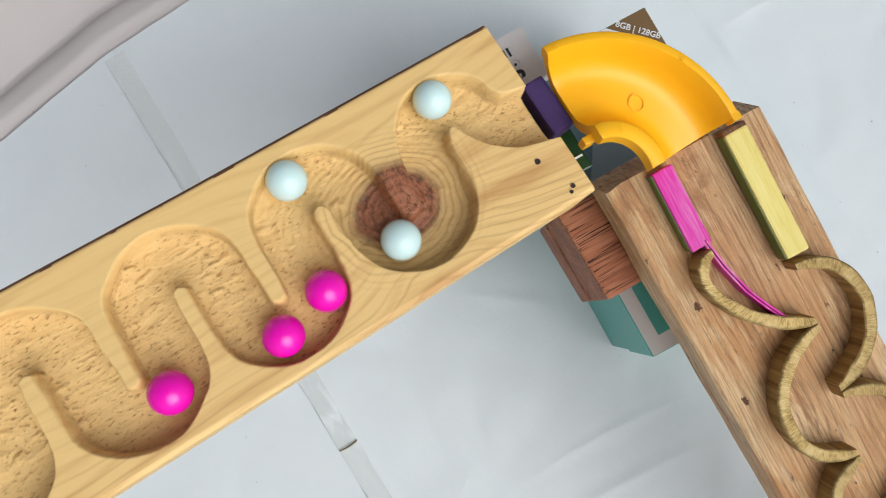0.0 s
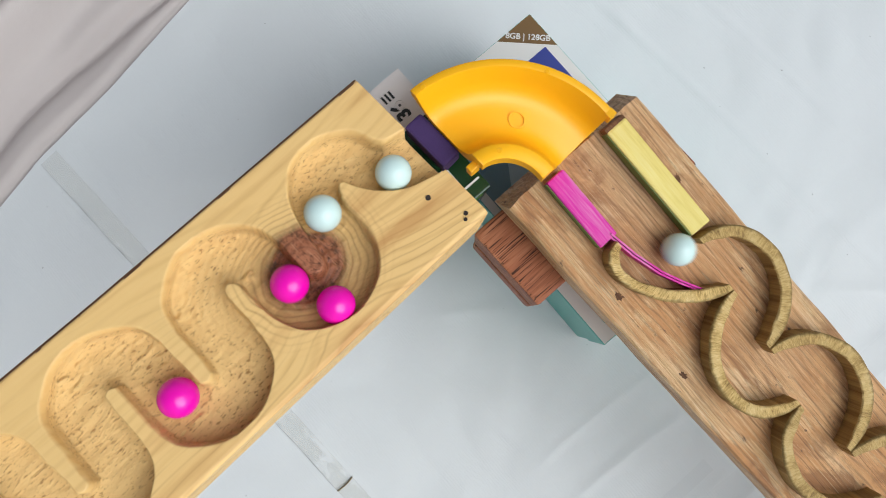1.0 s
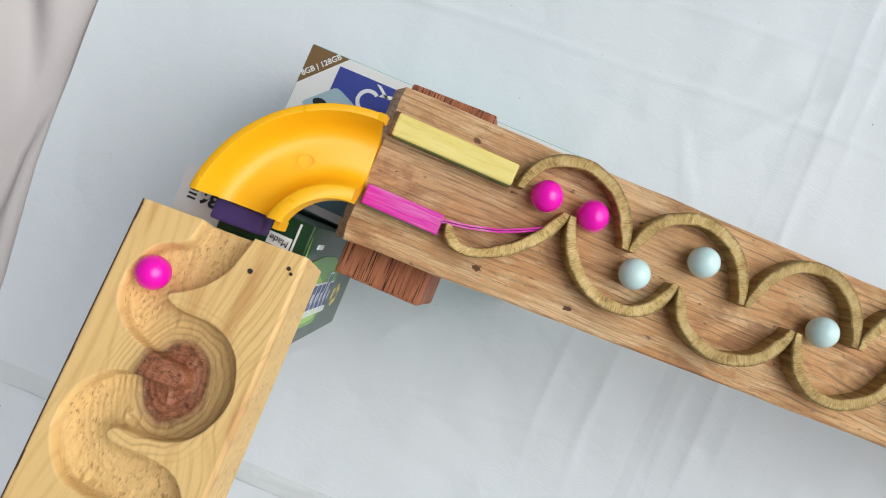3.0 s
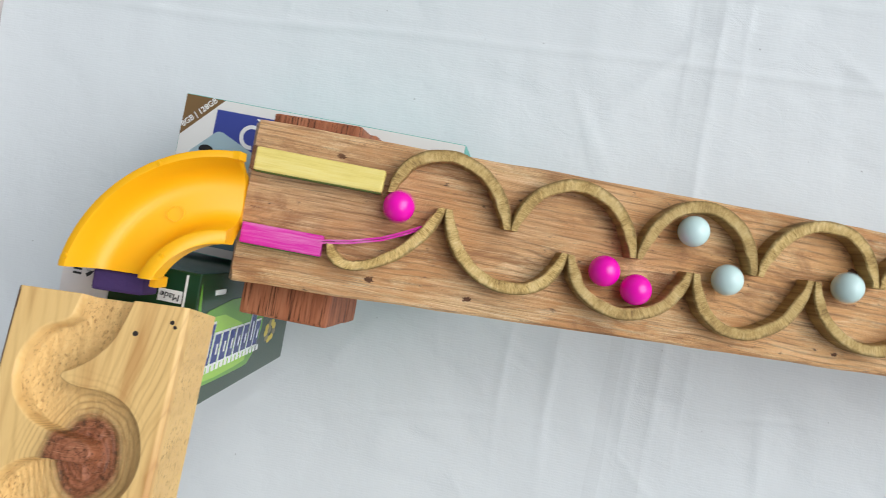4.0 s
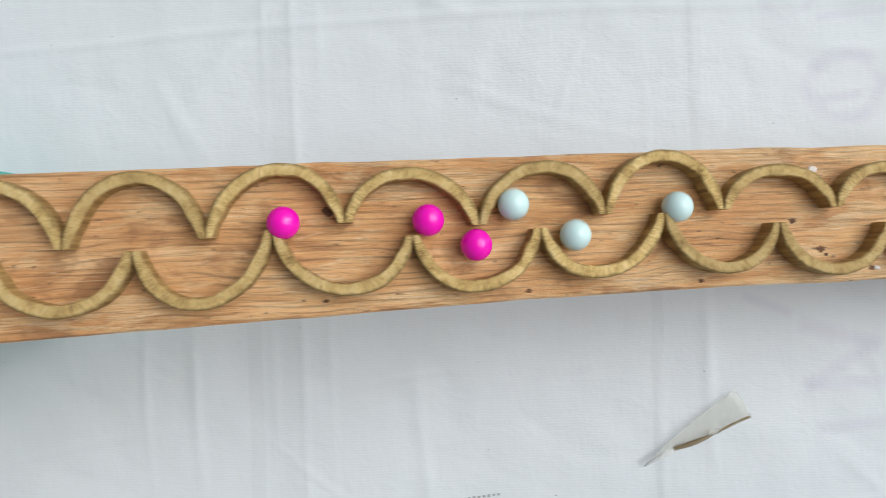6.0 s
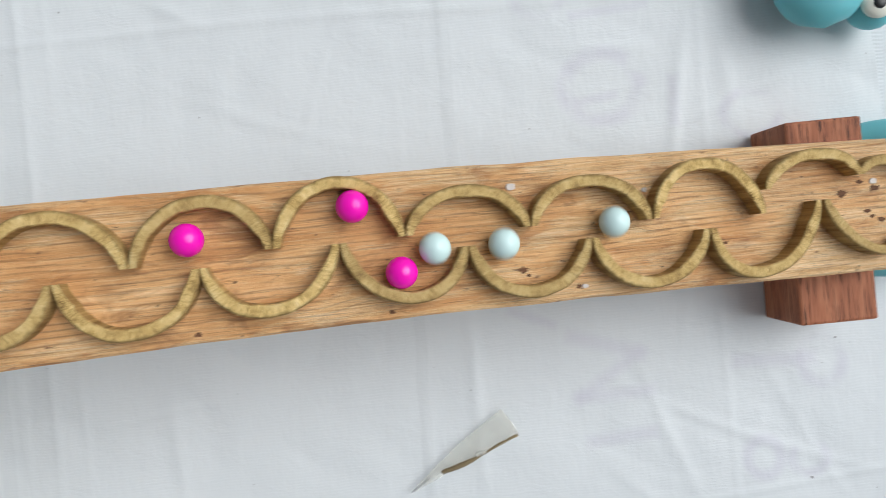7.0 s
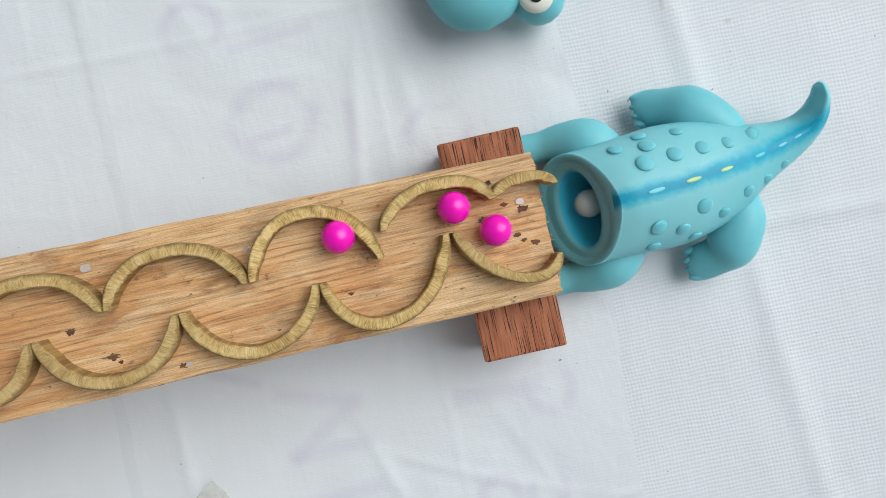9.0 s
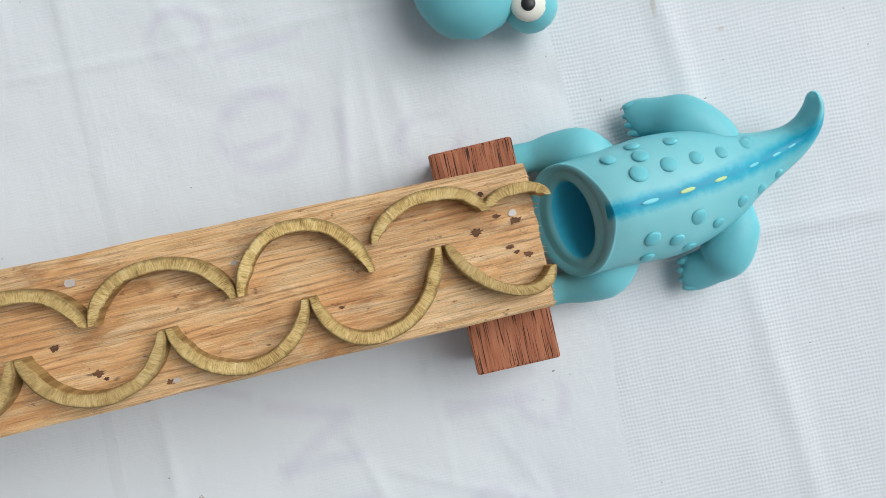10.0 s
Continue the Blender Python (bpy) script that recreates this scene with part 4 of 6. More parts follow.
# ---- bulb carton ----
def bulb_carton():
    s, deep, h, lean = 0.0725, 0.073, 0.2065, 0.085
    ob = group("bulb_carton", pose(0.0062 - deep / 2 - lean * h, -0.0500 - s / 2, 0.0), "tall dark green light bulb carton with blue and white printing", "box")
    body = part("body", block(deep, s, h, 0.0009, 2, (0, 0, h / 2)), GREEN_CARD, ob, "dark green card body")
    x = deep / 2
    turned = lambda y, z, out: Matrix(((0, 0, 1, x + out), (0, 1, 0, y), (-1, 0, 0, z), (0, 0, 0, 1)))
    shade = [(0.204, 0.031, 0.020), (0.198, 0.012, -0.018), (0.187, 0.016, -0.0255), (0.150, 0.020, -0.0262), (0.110, 0.020, -0.0265), (0.098, 0.017, -0.0262), (0.085, 0.013, -0.019), (0.076, 0.010, -0.005)]
    pts = [(-z, a) for z, a, c in shade] + [(-z, c) for z, a, c in shade[::-1]]
    part("swoosh_print", prism(pts, 0.0, 0.0002), LEAF_INK, body, "light green swoosh", at=turned(0, 0, 0.0001))
    glow = [(0.200, 0.014, -0.010), (0.192, 0.012, -0.023), (0.160, 0.012, -0.024), (0.125, 0.004, -0.0235), (0.105, -0.010, -0.0225)]
    part("glow_print", prism([(-z, a) for z, a, c in glow] + [(-z, c) for z, a, c in glow[::-1]], 0.0, 0.0002), BRIGHT_INK, body, "bright green patch", at=turned(0, 0, 0.0002))
    # maker's mark and address, as plain bars
    for k in range(8):
        u, tall = -0.0490 + 0.0133 * k, 0.0110 if k in (0, 6) else 0.0045
        for grow, mat, out in ((0.0013, WHITE_INK, 0.0004), (0.0, NAVY_INK, 0.0007)):
            lo, hi = -0.0115 - grow, tall + grow
            bar = [(u - 0.0047 - grow + 0.12 * lo, lo), (u + 0.0047 + grow + 0.12 * lo, lo), (u + 0.0047 + grow + 0.12 * hi, hi), (u - 0.0047 - grow + 0.12 * hi, hi)]
            part("mark_print", prism(bar, 0.0, 0.0002), mat, body, at=turned(-0.0030, 0.1310, out))
        slit = [(u - 0.0011, -0.0070), (u + 0.0009, -0.0070), (u + 0.0015, tall - 0.0055), (u - 0.0005, tall - 0.0055)]
        part("mark_print", prism(slit, 0.0, 0.0002), WHITE_INK, body, at=turned(-0.0030, 0.1310, 0.0009))
    for k in range(15):
        part("mark_print", block(0.0042, 0.0036, 0.0004, 0, 1, (-0.0500 + 0.0072 * k, 0, 0)), WHITE_INK, body, at=turned(-0.0175, 0.1310, 0.0005))
    for k in range(9):
        a = 2 * math.pi * k / 9 + 0.3
        part("emblem_print", ball(0.0034, 10, 6, (0.06, 0.75, 1.5), (x, -0.0095 + 0.0062 * math.cos(a), 0.050 + 0.0105 * math.sin(a))), YELLOW_INK if k % 3 else OLIVE_INK, body, "gold leaf of the emblem")
    part("emblem_print", ball(0.0040, 12, 8, (0.05, 0.7, 1.3), (x, -0.0085, 0.052)), OLIVE_INK, body, "brown centre of the emblem")
    for k in range(5):
        a = k * 2 * math.pi / 5
        part("petal_print", ball(0.0030, 10, 6, (0.08, 1, 1), (x, -0.0270 + 0.0034 * math.cos(a), 0.192 + 0.0038 * math.sin(a))), YELLOW_INK, body, "yellow petal")
    part("small_print", block(0.0004, 0.0028, 0.016, 0, 1, (x + 0.0002, 0.0255, 0.174)), WHITE_INK, body)
    # lid with its labels
    top = h + 0.0003
    part("lid_print", block(0.026, 0.028, 0.0006, 0, 1, (-0.0237, 0.0267, top)), PINK_CARD, body, "pale label on the lid")
    words("36", 0.0095, BLACK_INK, pose(-0.0197, 0.0282, top + 0.0005, 0, 0, 176), body, bold=0.0004)
    for k in range(3):
        part("mark_print", block(0.0045, 0.0011, 0.0006, 0, 1, (-0.0287, 0.0252 + 0.0022 * k, top + 0.0003)), BLACK_INK, body)
    part("lid_print", block(0.0125, 0.0062, 0.0006, 0, 1, (0.0218, 0.0227, top)), WHITE_INK, body)
    words("Made", 0.0048, BLACK_INK, pose(0.0218, 0.0227, top + 0.0005, 0, 0, 176), body)
    fold = [(0.0290, 0.0345), (0.0300, 0.0345), (0.0300, 0.0130), (0.0290, 0.0130)]
    part("lid_fold", prism(fold[::-1], top, top + 0.0008), WHITE_CARD, body, "worn white fold")
    # the carton leans a little
    bpy.context.view_layer.update()
    for o in ob.children_recursive:
        o.data.transform(o.matrix_local)
        for v in o.data.vertices:
            v.co.x += lean * v.co.z
        o.matrix_local = Matrix()
    return ob


bulb_carton()


# ---- yellow bend ----
def bend():
    cx, cy = 0.0220, -0.0520
    ob = group("yellow_bend", pose(cx, cy, 0.0), "bright yellow plastic quarter bend of toy track with rims", "track bend")
    n = 40

    def rim_z(a):
        return 0.2490 - 0.027 * max(0.0, min(1.0, a / 90.0))

    def section(a):
        z = rim_z(a)
        prof = [(0.0195, -0.010), (0.0195, -0.0006), (0.0202, 0.0), (0.0255, 0.0), (0.0262, -0.0008)]
        for k in range(1, 15):
            q = -1 + 2 * k / 15
            prof.append((0.0431 + 0.0168 * q, -0.0165 * (1 - abs(q) ** 4.2) - 0.0008))
        prof += [(0.0601, -0.0008), (0.0606, 0.0), (0.0633, 0.0), (0.0640, -0.0006), (0.0640, -0.006)]
        for k in range(1, 14):
            q = 1 - 2 * k / 14
            prof.append((0.0417 + 0.0175 * q, -0.0150 * (1 - abs(q) ** 5) - 0.0085))
        # the far end is cut slanting under its rims
        cut = lambda h: radians(a - 1.5 * min(1.0, -h / 0.018) * max(0.0, (a - 46) / 40))
        return [(-r * math.cos(cut(h)), r * math.sin(cut(h)), z + h) for r, h in prof]

    body = part("trough", tube([section(-2 + 90 * k / n) for k in range(n + 1)]), YELLOW, ob, smooth=True)
    mod = body.modifiers.new("edges", "EDGE_SPLIT")
    mod.split_angle = radians(50)
    for a, r in ((2.5, 0.0614), (55.8, 0.0616), (25.5, 0.0228)):
        bm = bmesh.new()
        bmesh.ops.create_cone(bm, cap_ends=True, segments=16, radius1=0.0013, radius2=0.0010, depth=0.0008)
        part("peg", bm, YELLOW, body, "small round peg", at=pose(-r * math.cos(radians(a)), r * math.sin(radians(a)), rim_z(a) + 0.0003))
    tab = [(-r * math.cos(radians(a)), r * math.sin(radians(a))) for r, a in ((0.0602, 86.0), (0.0602, 89.2), (0.0642, 89.2), (0.0642, 86.0))]
    part("tab", prism(tab[::-1], rim_z(88) - 0.0075, rim_z(88) + 0.0006), YELLOW, body, "square tab at the rim's end")
    part("leg", block(0.0036, 0.0050, 0.0100, 0.0006, 2, (-0.0236, -0.0026, rim_z(0) - 0.0150)), YELLOW, body, "short yellow tongue at the rim's start")
    a = 45
    ring = []
    for k in range(24):
        t = k * 2 * math.pi / 24
        x0, y0, z0 = -0.0417 * math.cos(radians(a)), 0.0417 * math.sin(radians(a)), rim_z(a) - 0.0173
        ring.append([(x0 + r * math.cos(t), y0 + r * math.sin(t), z0 + dz - 0.412 * (r * math.cos(t) * math.sin(radians(a)) + r * math.sin(t) * math.cos(radians(a))))
                     for r, dz in ((0.0034, 0), (0.0040, 0), (0.0040, 0.0007), (0.0034, 0.0007))])
    ring.append(ring[0])
    part("moulded_ring", tube(ring, caps=False), YELLOW, body)
    return ob


bend()
bm = block(0.0255, 0.0100, 0.0150, 0.0015, 2, (0, 0, 0), 0.0005)
ob = part("foam_piece", bm, PURPLE)
ob.matrix_world = pose(-0.0245, -0.0590, 0.2212, 0, 0, 3)
tagged(ob, "dark purple foam piece bridging the pine board and the bend", "foam")


# ---- marbles ----
def marble(mat, label):
    ob = part("marble", ball(0.008, 40, 24), mat, smooth=True)
    return tagged(ob, label, "marble", "rolling marbles")


marbles = [marble(WHITE, "glossy pale mint white marble rolling down the track") for k in range(3)]
marbles += [marble(PINK, "glossy hot pink marble rolling down the track") for k in range(3)]


# ---- toy lizard ----
def lizard():
    ob = group("toy_lizard", pose(0.84, 0, 0), "headless turquoise vinyl lizard toy with open neck and blue stripe", "toy")
    # x, y, z of the middle, half width, half height
    plan = [(-0.004, -0.0010, 0.0330, 0.0322, 0.0238), (0.008, -0.0003, 0.0312, 0.0324, 0.0272), (0.024, 0.0002, 0.0290, 0.0335, 0.0285), (0.042, 0.0010, 0.0275, 0.0345, 0.0272),
            (0.060, 0.0022, 0.0250, 0.0325, 0.0248), (0.078, 0.0040, 0.0220, 0.0275, 0.0215), (0.095, 0.0068, 0.0190, 0.0200, 0.0175), (0.1115, 0.0098, 0.0175, 0.0145, 0.0135),
            (0.1252, 0.0143, 0.0190, 0.0105, 0.0105), (0.1332, 0.0212, 0.0235, 0.0080, 0.0082), (0.1358, 0.0298, 0.0295, 0.0056, 0.0060), (0.1348, 0.0364, 0.0335, 0.0032, 0.0034), (0.1341, 0.0382, 0.0345, 0.0006, 0.0006)]
    n, fine = 40, 56
    rows = glide(plan, fine)
    centre = [Vector(q[:3]) for q in rows]

    def ring(k, grow=1.0, peak=True):
        d = (centre[min(k + 1, fine - 1)] - centre[max(k - 1, 0)]).normalized()
        side = Vector((-d.y, d.x, 0)).normalized()
        up = d.cross(side)
        up = up if up.z > 0 else -up
        w, h = rows[k][3] * grow, rows[k][4] * grow
        pts = []
        for j in range(n):
            a = 2 * math.pi * j / n
            c, s = math.cos(a), math.sin(a)
            lift = (0.0022 + 0.0028 * max(0.0, 1 - k / 10)) * max(0.0, s) ** 14 if grow == 1 and peak else 0
            p = centre[k] + side * (w * c) + up * (h * s + lift)
            if k < 14:
                # the neck is cut slanting: its top lies further back than its chin
                p.x += (1 - k / 14) ** 1.2 * (0.0145 * s - 0.0050)
            p.z = max(p.z, 0.0)
            pts.append(p)
        return pts

    outer = [ring(k) for k in range(fine)]
    neck = ring(0, 1.0, False)
    mid = sum(neck, Vector()) / n
    axis = Vector((-0.77, 0, 0.63))

    def lip(f, inward):
        tall = 1 + 0.20 * (0.95 - max(f, 0.585)) if f < 0.95 else 1.0
        slim = 1 - 0.55 * (0.95 - max(f, 0.585)) if f < 0.95 else 1.0
        out = []
        for p in neck:
            d = (p - mid) * f
            out.append(mid + Vector((d.x * slim, d.y * (1 + 2 * (tall - 1)), d.z * slim)) - axis * inward)
        return out

    inner = [outer[0], lip(0.985, -0.0004), lip(0.95, -0.0006), lip(0.86, 0.0002), lip(0.83, 0.0012), lip(0.80, 0.0014), lip(0.70, 0.0013), lip(0.64, 0.0016), lip(0.60, 0.0035), lip(0.585, 0.0085)]
    deep = [[Vector((p.x, p.y, max(p.z, 0.0035))) for p in ring(k, 0.84)] for k in range(13, 36, 2)]
    secs = deep[::-1] + inner[::-1] + outer
    body = part("body", tube(secs), [SKIN, SKIN_LIT_THROUGH], ob, "turquoise vinyl body", smooth=True)
    # the hollow gets the brightened colour instead of real light through the skin
    for p in body.data.polygons:
        if p.index < n * (len(deep) + 1):
            p.material_index = 1

    def skin_at(x, a):
        k = int(np.argmin([abs(c.x - x) + (1 if i < 8 else 0) for i, c in enumerate(centre)]))
        r_ = ring(k)
        j = a / 360 * n
        j0 = int(j)
        return r_[j0] + (r_[j0 + 1] - r_[j0]) * (j - j0), centre[k]

    for k, x in enumerate((0.0220, 0.0480, 0.0670, 0.0880, 0.1080, 0.1215)):
        p, c = skin_at(x, 90)
        q, c = skin_at(x + 0.006, 90)
        part("dash", ball(0.0020 - 0.0002 * k, 14, 8, (2.7, 0.62, 0.20)), PALE_YELLOW if 0 < k < 3 else PALE_CYAN, body, "pale dash", at=frame_of(p, q - p, (0, 1, 0)), smooth=True)
    warts = [(0.0124, 0.0262, 1.0), (0.0222, 0.0132, 1.2), (0.0301, 0.0244, 1.1), (0.0310, 0.0312, 1.0), (0.0493, 0.0292, 0.95), (0.0446, 0.0186, 1.1), (0.0604, 0.0154, 1.0), (0.0747, 0.0181, 0.9),
             (0.0940, 0.0177, 0.9), (0.0985, 0.0215, 0.8), (0.0219, -0.0289, 1.0), (0.0241, -0.0177, 1.1), (0.0391, -0.0233, 1.0), (0.0480, -0.0300, 0.95), (0.0623, -0.0190, 0.9), (0.0524, -0.0119, 1.1),
             (0.0774, -0.0104, 0.9), (0.0950, -0.0070, 0.8), (0.1070, -0.0010, 0.7)]
    for x, y, r in warts:
        k = int(np.argmin([abs(c.x - x) + (0 if 5 < i < 44 else 1) for i, c in enumerate(centre)]))
        p = min((q for q in ring(k)[: n // 2]), key=lambda q: abs(q.y - y))
        out = (p - centre[k]).normalized()
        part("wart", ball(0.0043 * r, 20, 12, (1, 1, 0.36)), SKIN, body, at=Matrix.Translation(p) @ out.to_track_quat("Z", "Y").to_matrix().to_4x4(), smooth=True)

    def limb(plan, name):
        """x, y, z, radius, flatness along the limb."""
        m, secs = 20, []
        q = glide(plan, 22)
        pts = [Vector(v[:3]) for v in q]
        for k in range(len(pts)):
            d = (pts[min(k + 1, len(pts) - 1)] - pts[max(0, k - 1)]).normalized()
            side = d.cross(Vector((0, 0, 1)))
            side = side.normalized() if side.length > 1e-4 else Vector((0, 1, 0))
            up = side.cross(d)
            r, flat = q[k][3], q[k][4]
            secs.append([Vector((w.x, w.y, max(0.0, w.z))) for w in (pts[k] + side * r * math.cos(t) + up * r * flat * math.sin(t) for t in (2 * math.pi * j / m for j in range(m)))])
        return part(name, tube(secs), SKIN, ob, smooth=True)

    for s in (1, -1):
        limb([(-0.040, s * 0.0390, 0.006, 0.004, 0.8), (-0.032, s * 0.0395, 0.009, 0.009, 0.8), (-0.018, s * 0.0395, 0.0105, 0.0090, 0.9), (-0.006, s * 0.0385, 0.0140, 0.0120, 0.9),
              (0.008, s * 0.0340, 0.0195, 0.0150, 0.9), (0.022, s * 0.0240, 0.0220, 0.0095, 0.9), (0.032, s * 0.0160, 0.0230, 0.002, 0.9)], "front_leg")
        o = 0.0 if s > 0 else 0.012
        hind = limb([(0.042 + o, s * 0.0480, 0.0042, 0.0070, 0.7), (0.047 + o, s * 0.0482, 0.0060, 0.0108, 0.65), (0.058 + o, s * 0.0452, 0.0105, 0.0118, 0.85), (0.068 + o * 0.7, s * 0.0405, 0.0150, 0.0150, 0.9),
                     (0.079 + o * 0.3, s * 0.0310, 0.0185, 0.0140, 0.9), (0.088, s * 0.0205, 0.0195, 0.0110, 0.9), (0.094, s * 0.0120, 0.0190, 0.003, 0.9)], "hind_leg")
        for k in range(4):
            part("toe", ball(0.0036, 16, 10, (2.7, 0.86, 0.95), (0.0492 + o - 0.0010 * (k % 3 > 0), s * (0.0400 + 0.0052 * k), 0.0068)), SKIN, hind, smooth=True)
    return ob


lizard()


def lizard_head():
    ob = group("loose_lizard_toy", pose(0.805, 0.150, 0.0), "loose turquoise vinyl lizard head with bulging eyes lying on the sheet", "toy")
    secs = []
    for k in range(17):
        t = -1 + 2 * k / 16
        w = math.sqrt(max(0.0004, 1 - abs(t) ** 2.4))
        secs.append([(0.031 * w * math.cos(a), 0.040 * t, 0.021 + 0.021 * w * math.sin(a)) for a in (2 * math.pi * j / 24 for j in range(24))])
    head = part("head", tube(secs), SKIN, ob, "turquoise vinyl head", smooth=True)
    for x, y in ((0.034, -0.027), (-0.034, 0.030)):
        b = part("eye_bulge", ball(0.0155, 20, 12, (1, 1, 0.95), (x, y, 0.0158)), SKIN, head, smooth=True)
        part("eyeball", ball(0.0105, 20, 12, (1, 1, 0.5), (x - 0.0025, y - 0.001, 0.0262)), EYE_WHITE, b, "cream white of the eye", smooth=True)
        part("pupil", ball(0.0042, 14, 8, (1, 1, 0.4), (x - 0.0035, y - 0.0025, 0.0306)), BLACK_INK, b, "black pupil", smooth=True)
    return ob


lizard_head()


# ---- peeled tape on the sheet ----
def film(plan, thick=0.0003, n=40):
    """A thin film: x, lower y, upper y along it, lying on the sheet in wrinkles."""
    secs = []
    for k in range(n + 1):
        x = plan[0][0] + (plan[-1][0] - plan[0][0]) * k / n
        lo, hi = (float(np.interp(x, [p[0] for p in plan], [p[j] for p in plan])) for j in (1, 2))
        pts = []
        for j in range(9):
            y = lo + (hi - lo) * j / 8
            jag = 0.003 * noise.noise(Vector((j * 0.7, 7, 2))) if k == n else 0
            pts.append(Vector((x + jag, y, 0.0008 + 0.0022 * abs(noise.noise(Vector((x * 55, y * 160, 5)))) + 0.0005 * abs(noise.noise(Vector((x * 260, y * 400, 9)))))))
        secs.append(pts + [p - Vector((0, 0, thick)) for p in pts[::-1]])
    return tube(secs)


def tape():
    ob = group("tape_scrap", pose(0.555, -0.146, 0.0, 0, 0, 28), "crumpled scrap of clear adhesive tape with brown glue edge", "tape")
    part("strip", film([(-0.0405, -0.0004, 0.0014), (-0.0174, -0.0016, 0.0068), (0.0, -0.0032, 0.0104), (0.038, -0.0070, 0.0146)]), CLEAR_TAPE, ob)
    roll = []
    for k in range(37):
        q = k / 36
        r = 0.0004 + 0.0017 * math.sin(math.pi * min(1.0, q * 1.6 + 0.12)) ** 0.7 * (1 - 0.5 * q) if q < 0.55 else 0.0009 + 0.0003 * noise.noise(Vector((k * 0.5, 2, 2)))
        x = -0.0185 + 0.0560 * q
        y = 0.0006 - 0.0078 * q - 0.0012 * math.sin(q * 5) + 0.0004 * noise.noise(Vector((k * 0.8, 0, 4)))
        roll.append([(x, y + r * math.cos(a), 0.0012 + 0.8 * r * math.sin(a)) for a in (1.047 * j for j in range(6))])
    part("rolled_edge", tube(roll), OLIVE_INK, ob, "brown rolled edge")
    # small raised piece of film, added to draw the bright glint on the tape
    flap = [(0.006, -0.0030), (0.0135, -0.0052), (0.0150, -0.0022), (0.0085, 0.0004)]
    part("glint_patch", prism(flap, 0.0022, 0.0026), CLEAR_TAPE, ob, "added film patch standing in for a glint on the tape")
    tip = []
    for k in range(13):
        q = k / 12
        tip.append([(-0.0425 + 0.0150 * q, 0.0002 + 0.0016 * q + 0.0006 * math.cos(a), 0.0012 + 0.0005 * math.sin(a)) for a in (1.047 * j for j in range(6))])
    part("dirty_edge", tube(tip), GREY_INK, ob, "grey dirty edge")
    return ob


tape()


def long_tape():
    """A strip of clear tape over a slit in the sheet, with a cross fold."""
    ob = group("tape_strip", pose(-0.272, -0.2795, -0.0036, 0, 0, 2.7), "long strip of clear tape stuck across the white sheet", "tape")
    part("strip", film([(0.0, 0.0, 0.0165), (0.36, 0.0, 0.0150), (0.46, 0.0, 0.0150)], 0.0003, 110), THIN_TAPE, ob)
    line = []
    for k in range(130):
        q = k / 129
        r = 0.00042 * (0.15 + 1.3 * abs(noise.noise(Vector((k * 0.16, 3, 1)))))
        line.append([(0.46 * q, 0.0006 * noise.noise(Vector((k * 0.12, 1, 1))) + r * math.cos(a), 0.0016 + 0.6 * r * math.sin(a)) for a in (1.5708 * j for j in range(4))])
    part("dirty_edge", tube(line), GREY_INK, ob, "grey dirty edge of the tape")
    fold = []
    for k in range(13):
        q = k / 12
        fold.append([(0.3515 + 0.0008 * math.sin(q * 3) + 0.0006 * math.cos(a), 0.0150 * q, 0.0020 + 0.0006 * math.sin(a)) for a in (1.5708 * j for j in range(4))])
    part("cross_fold", tube(fold), OLIVE_INK, ob, "raised cross fold")
    return ob


long_tape()


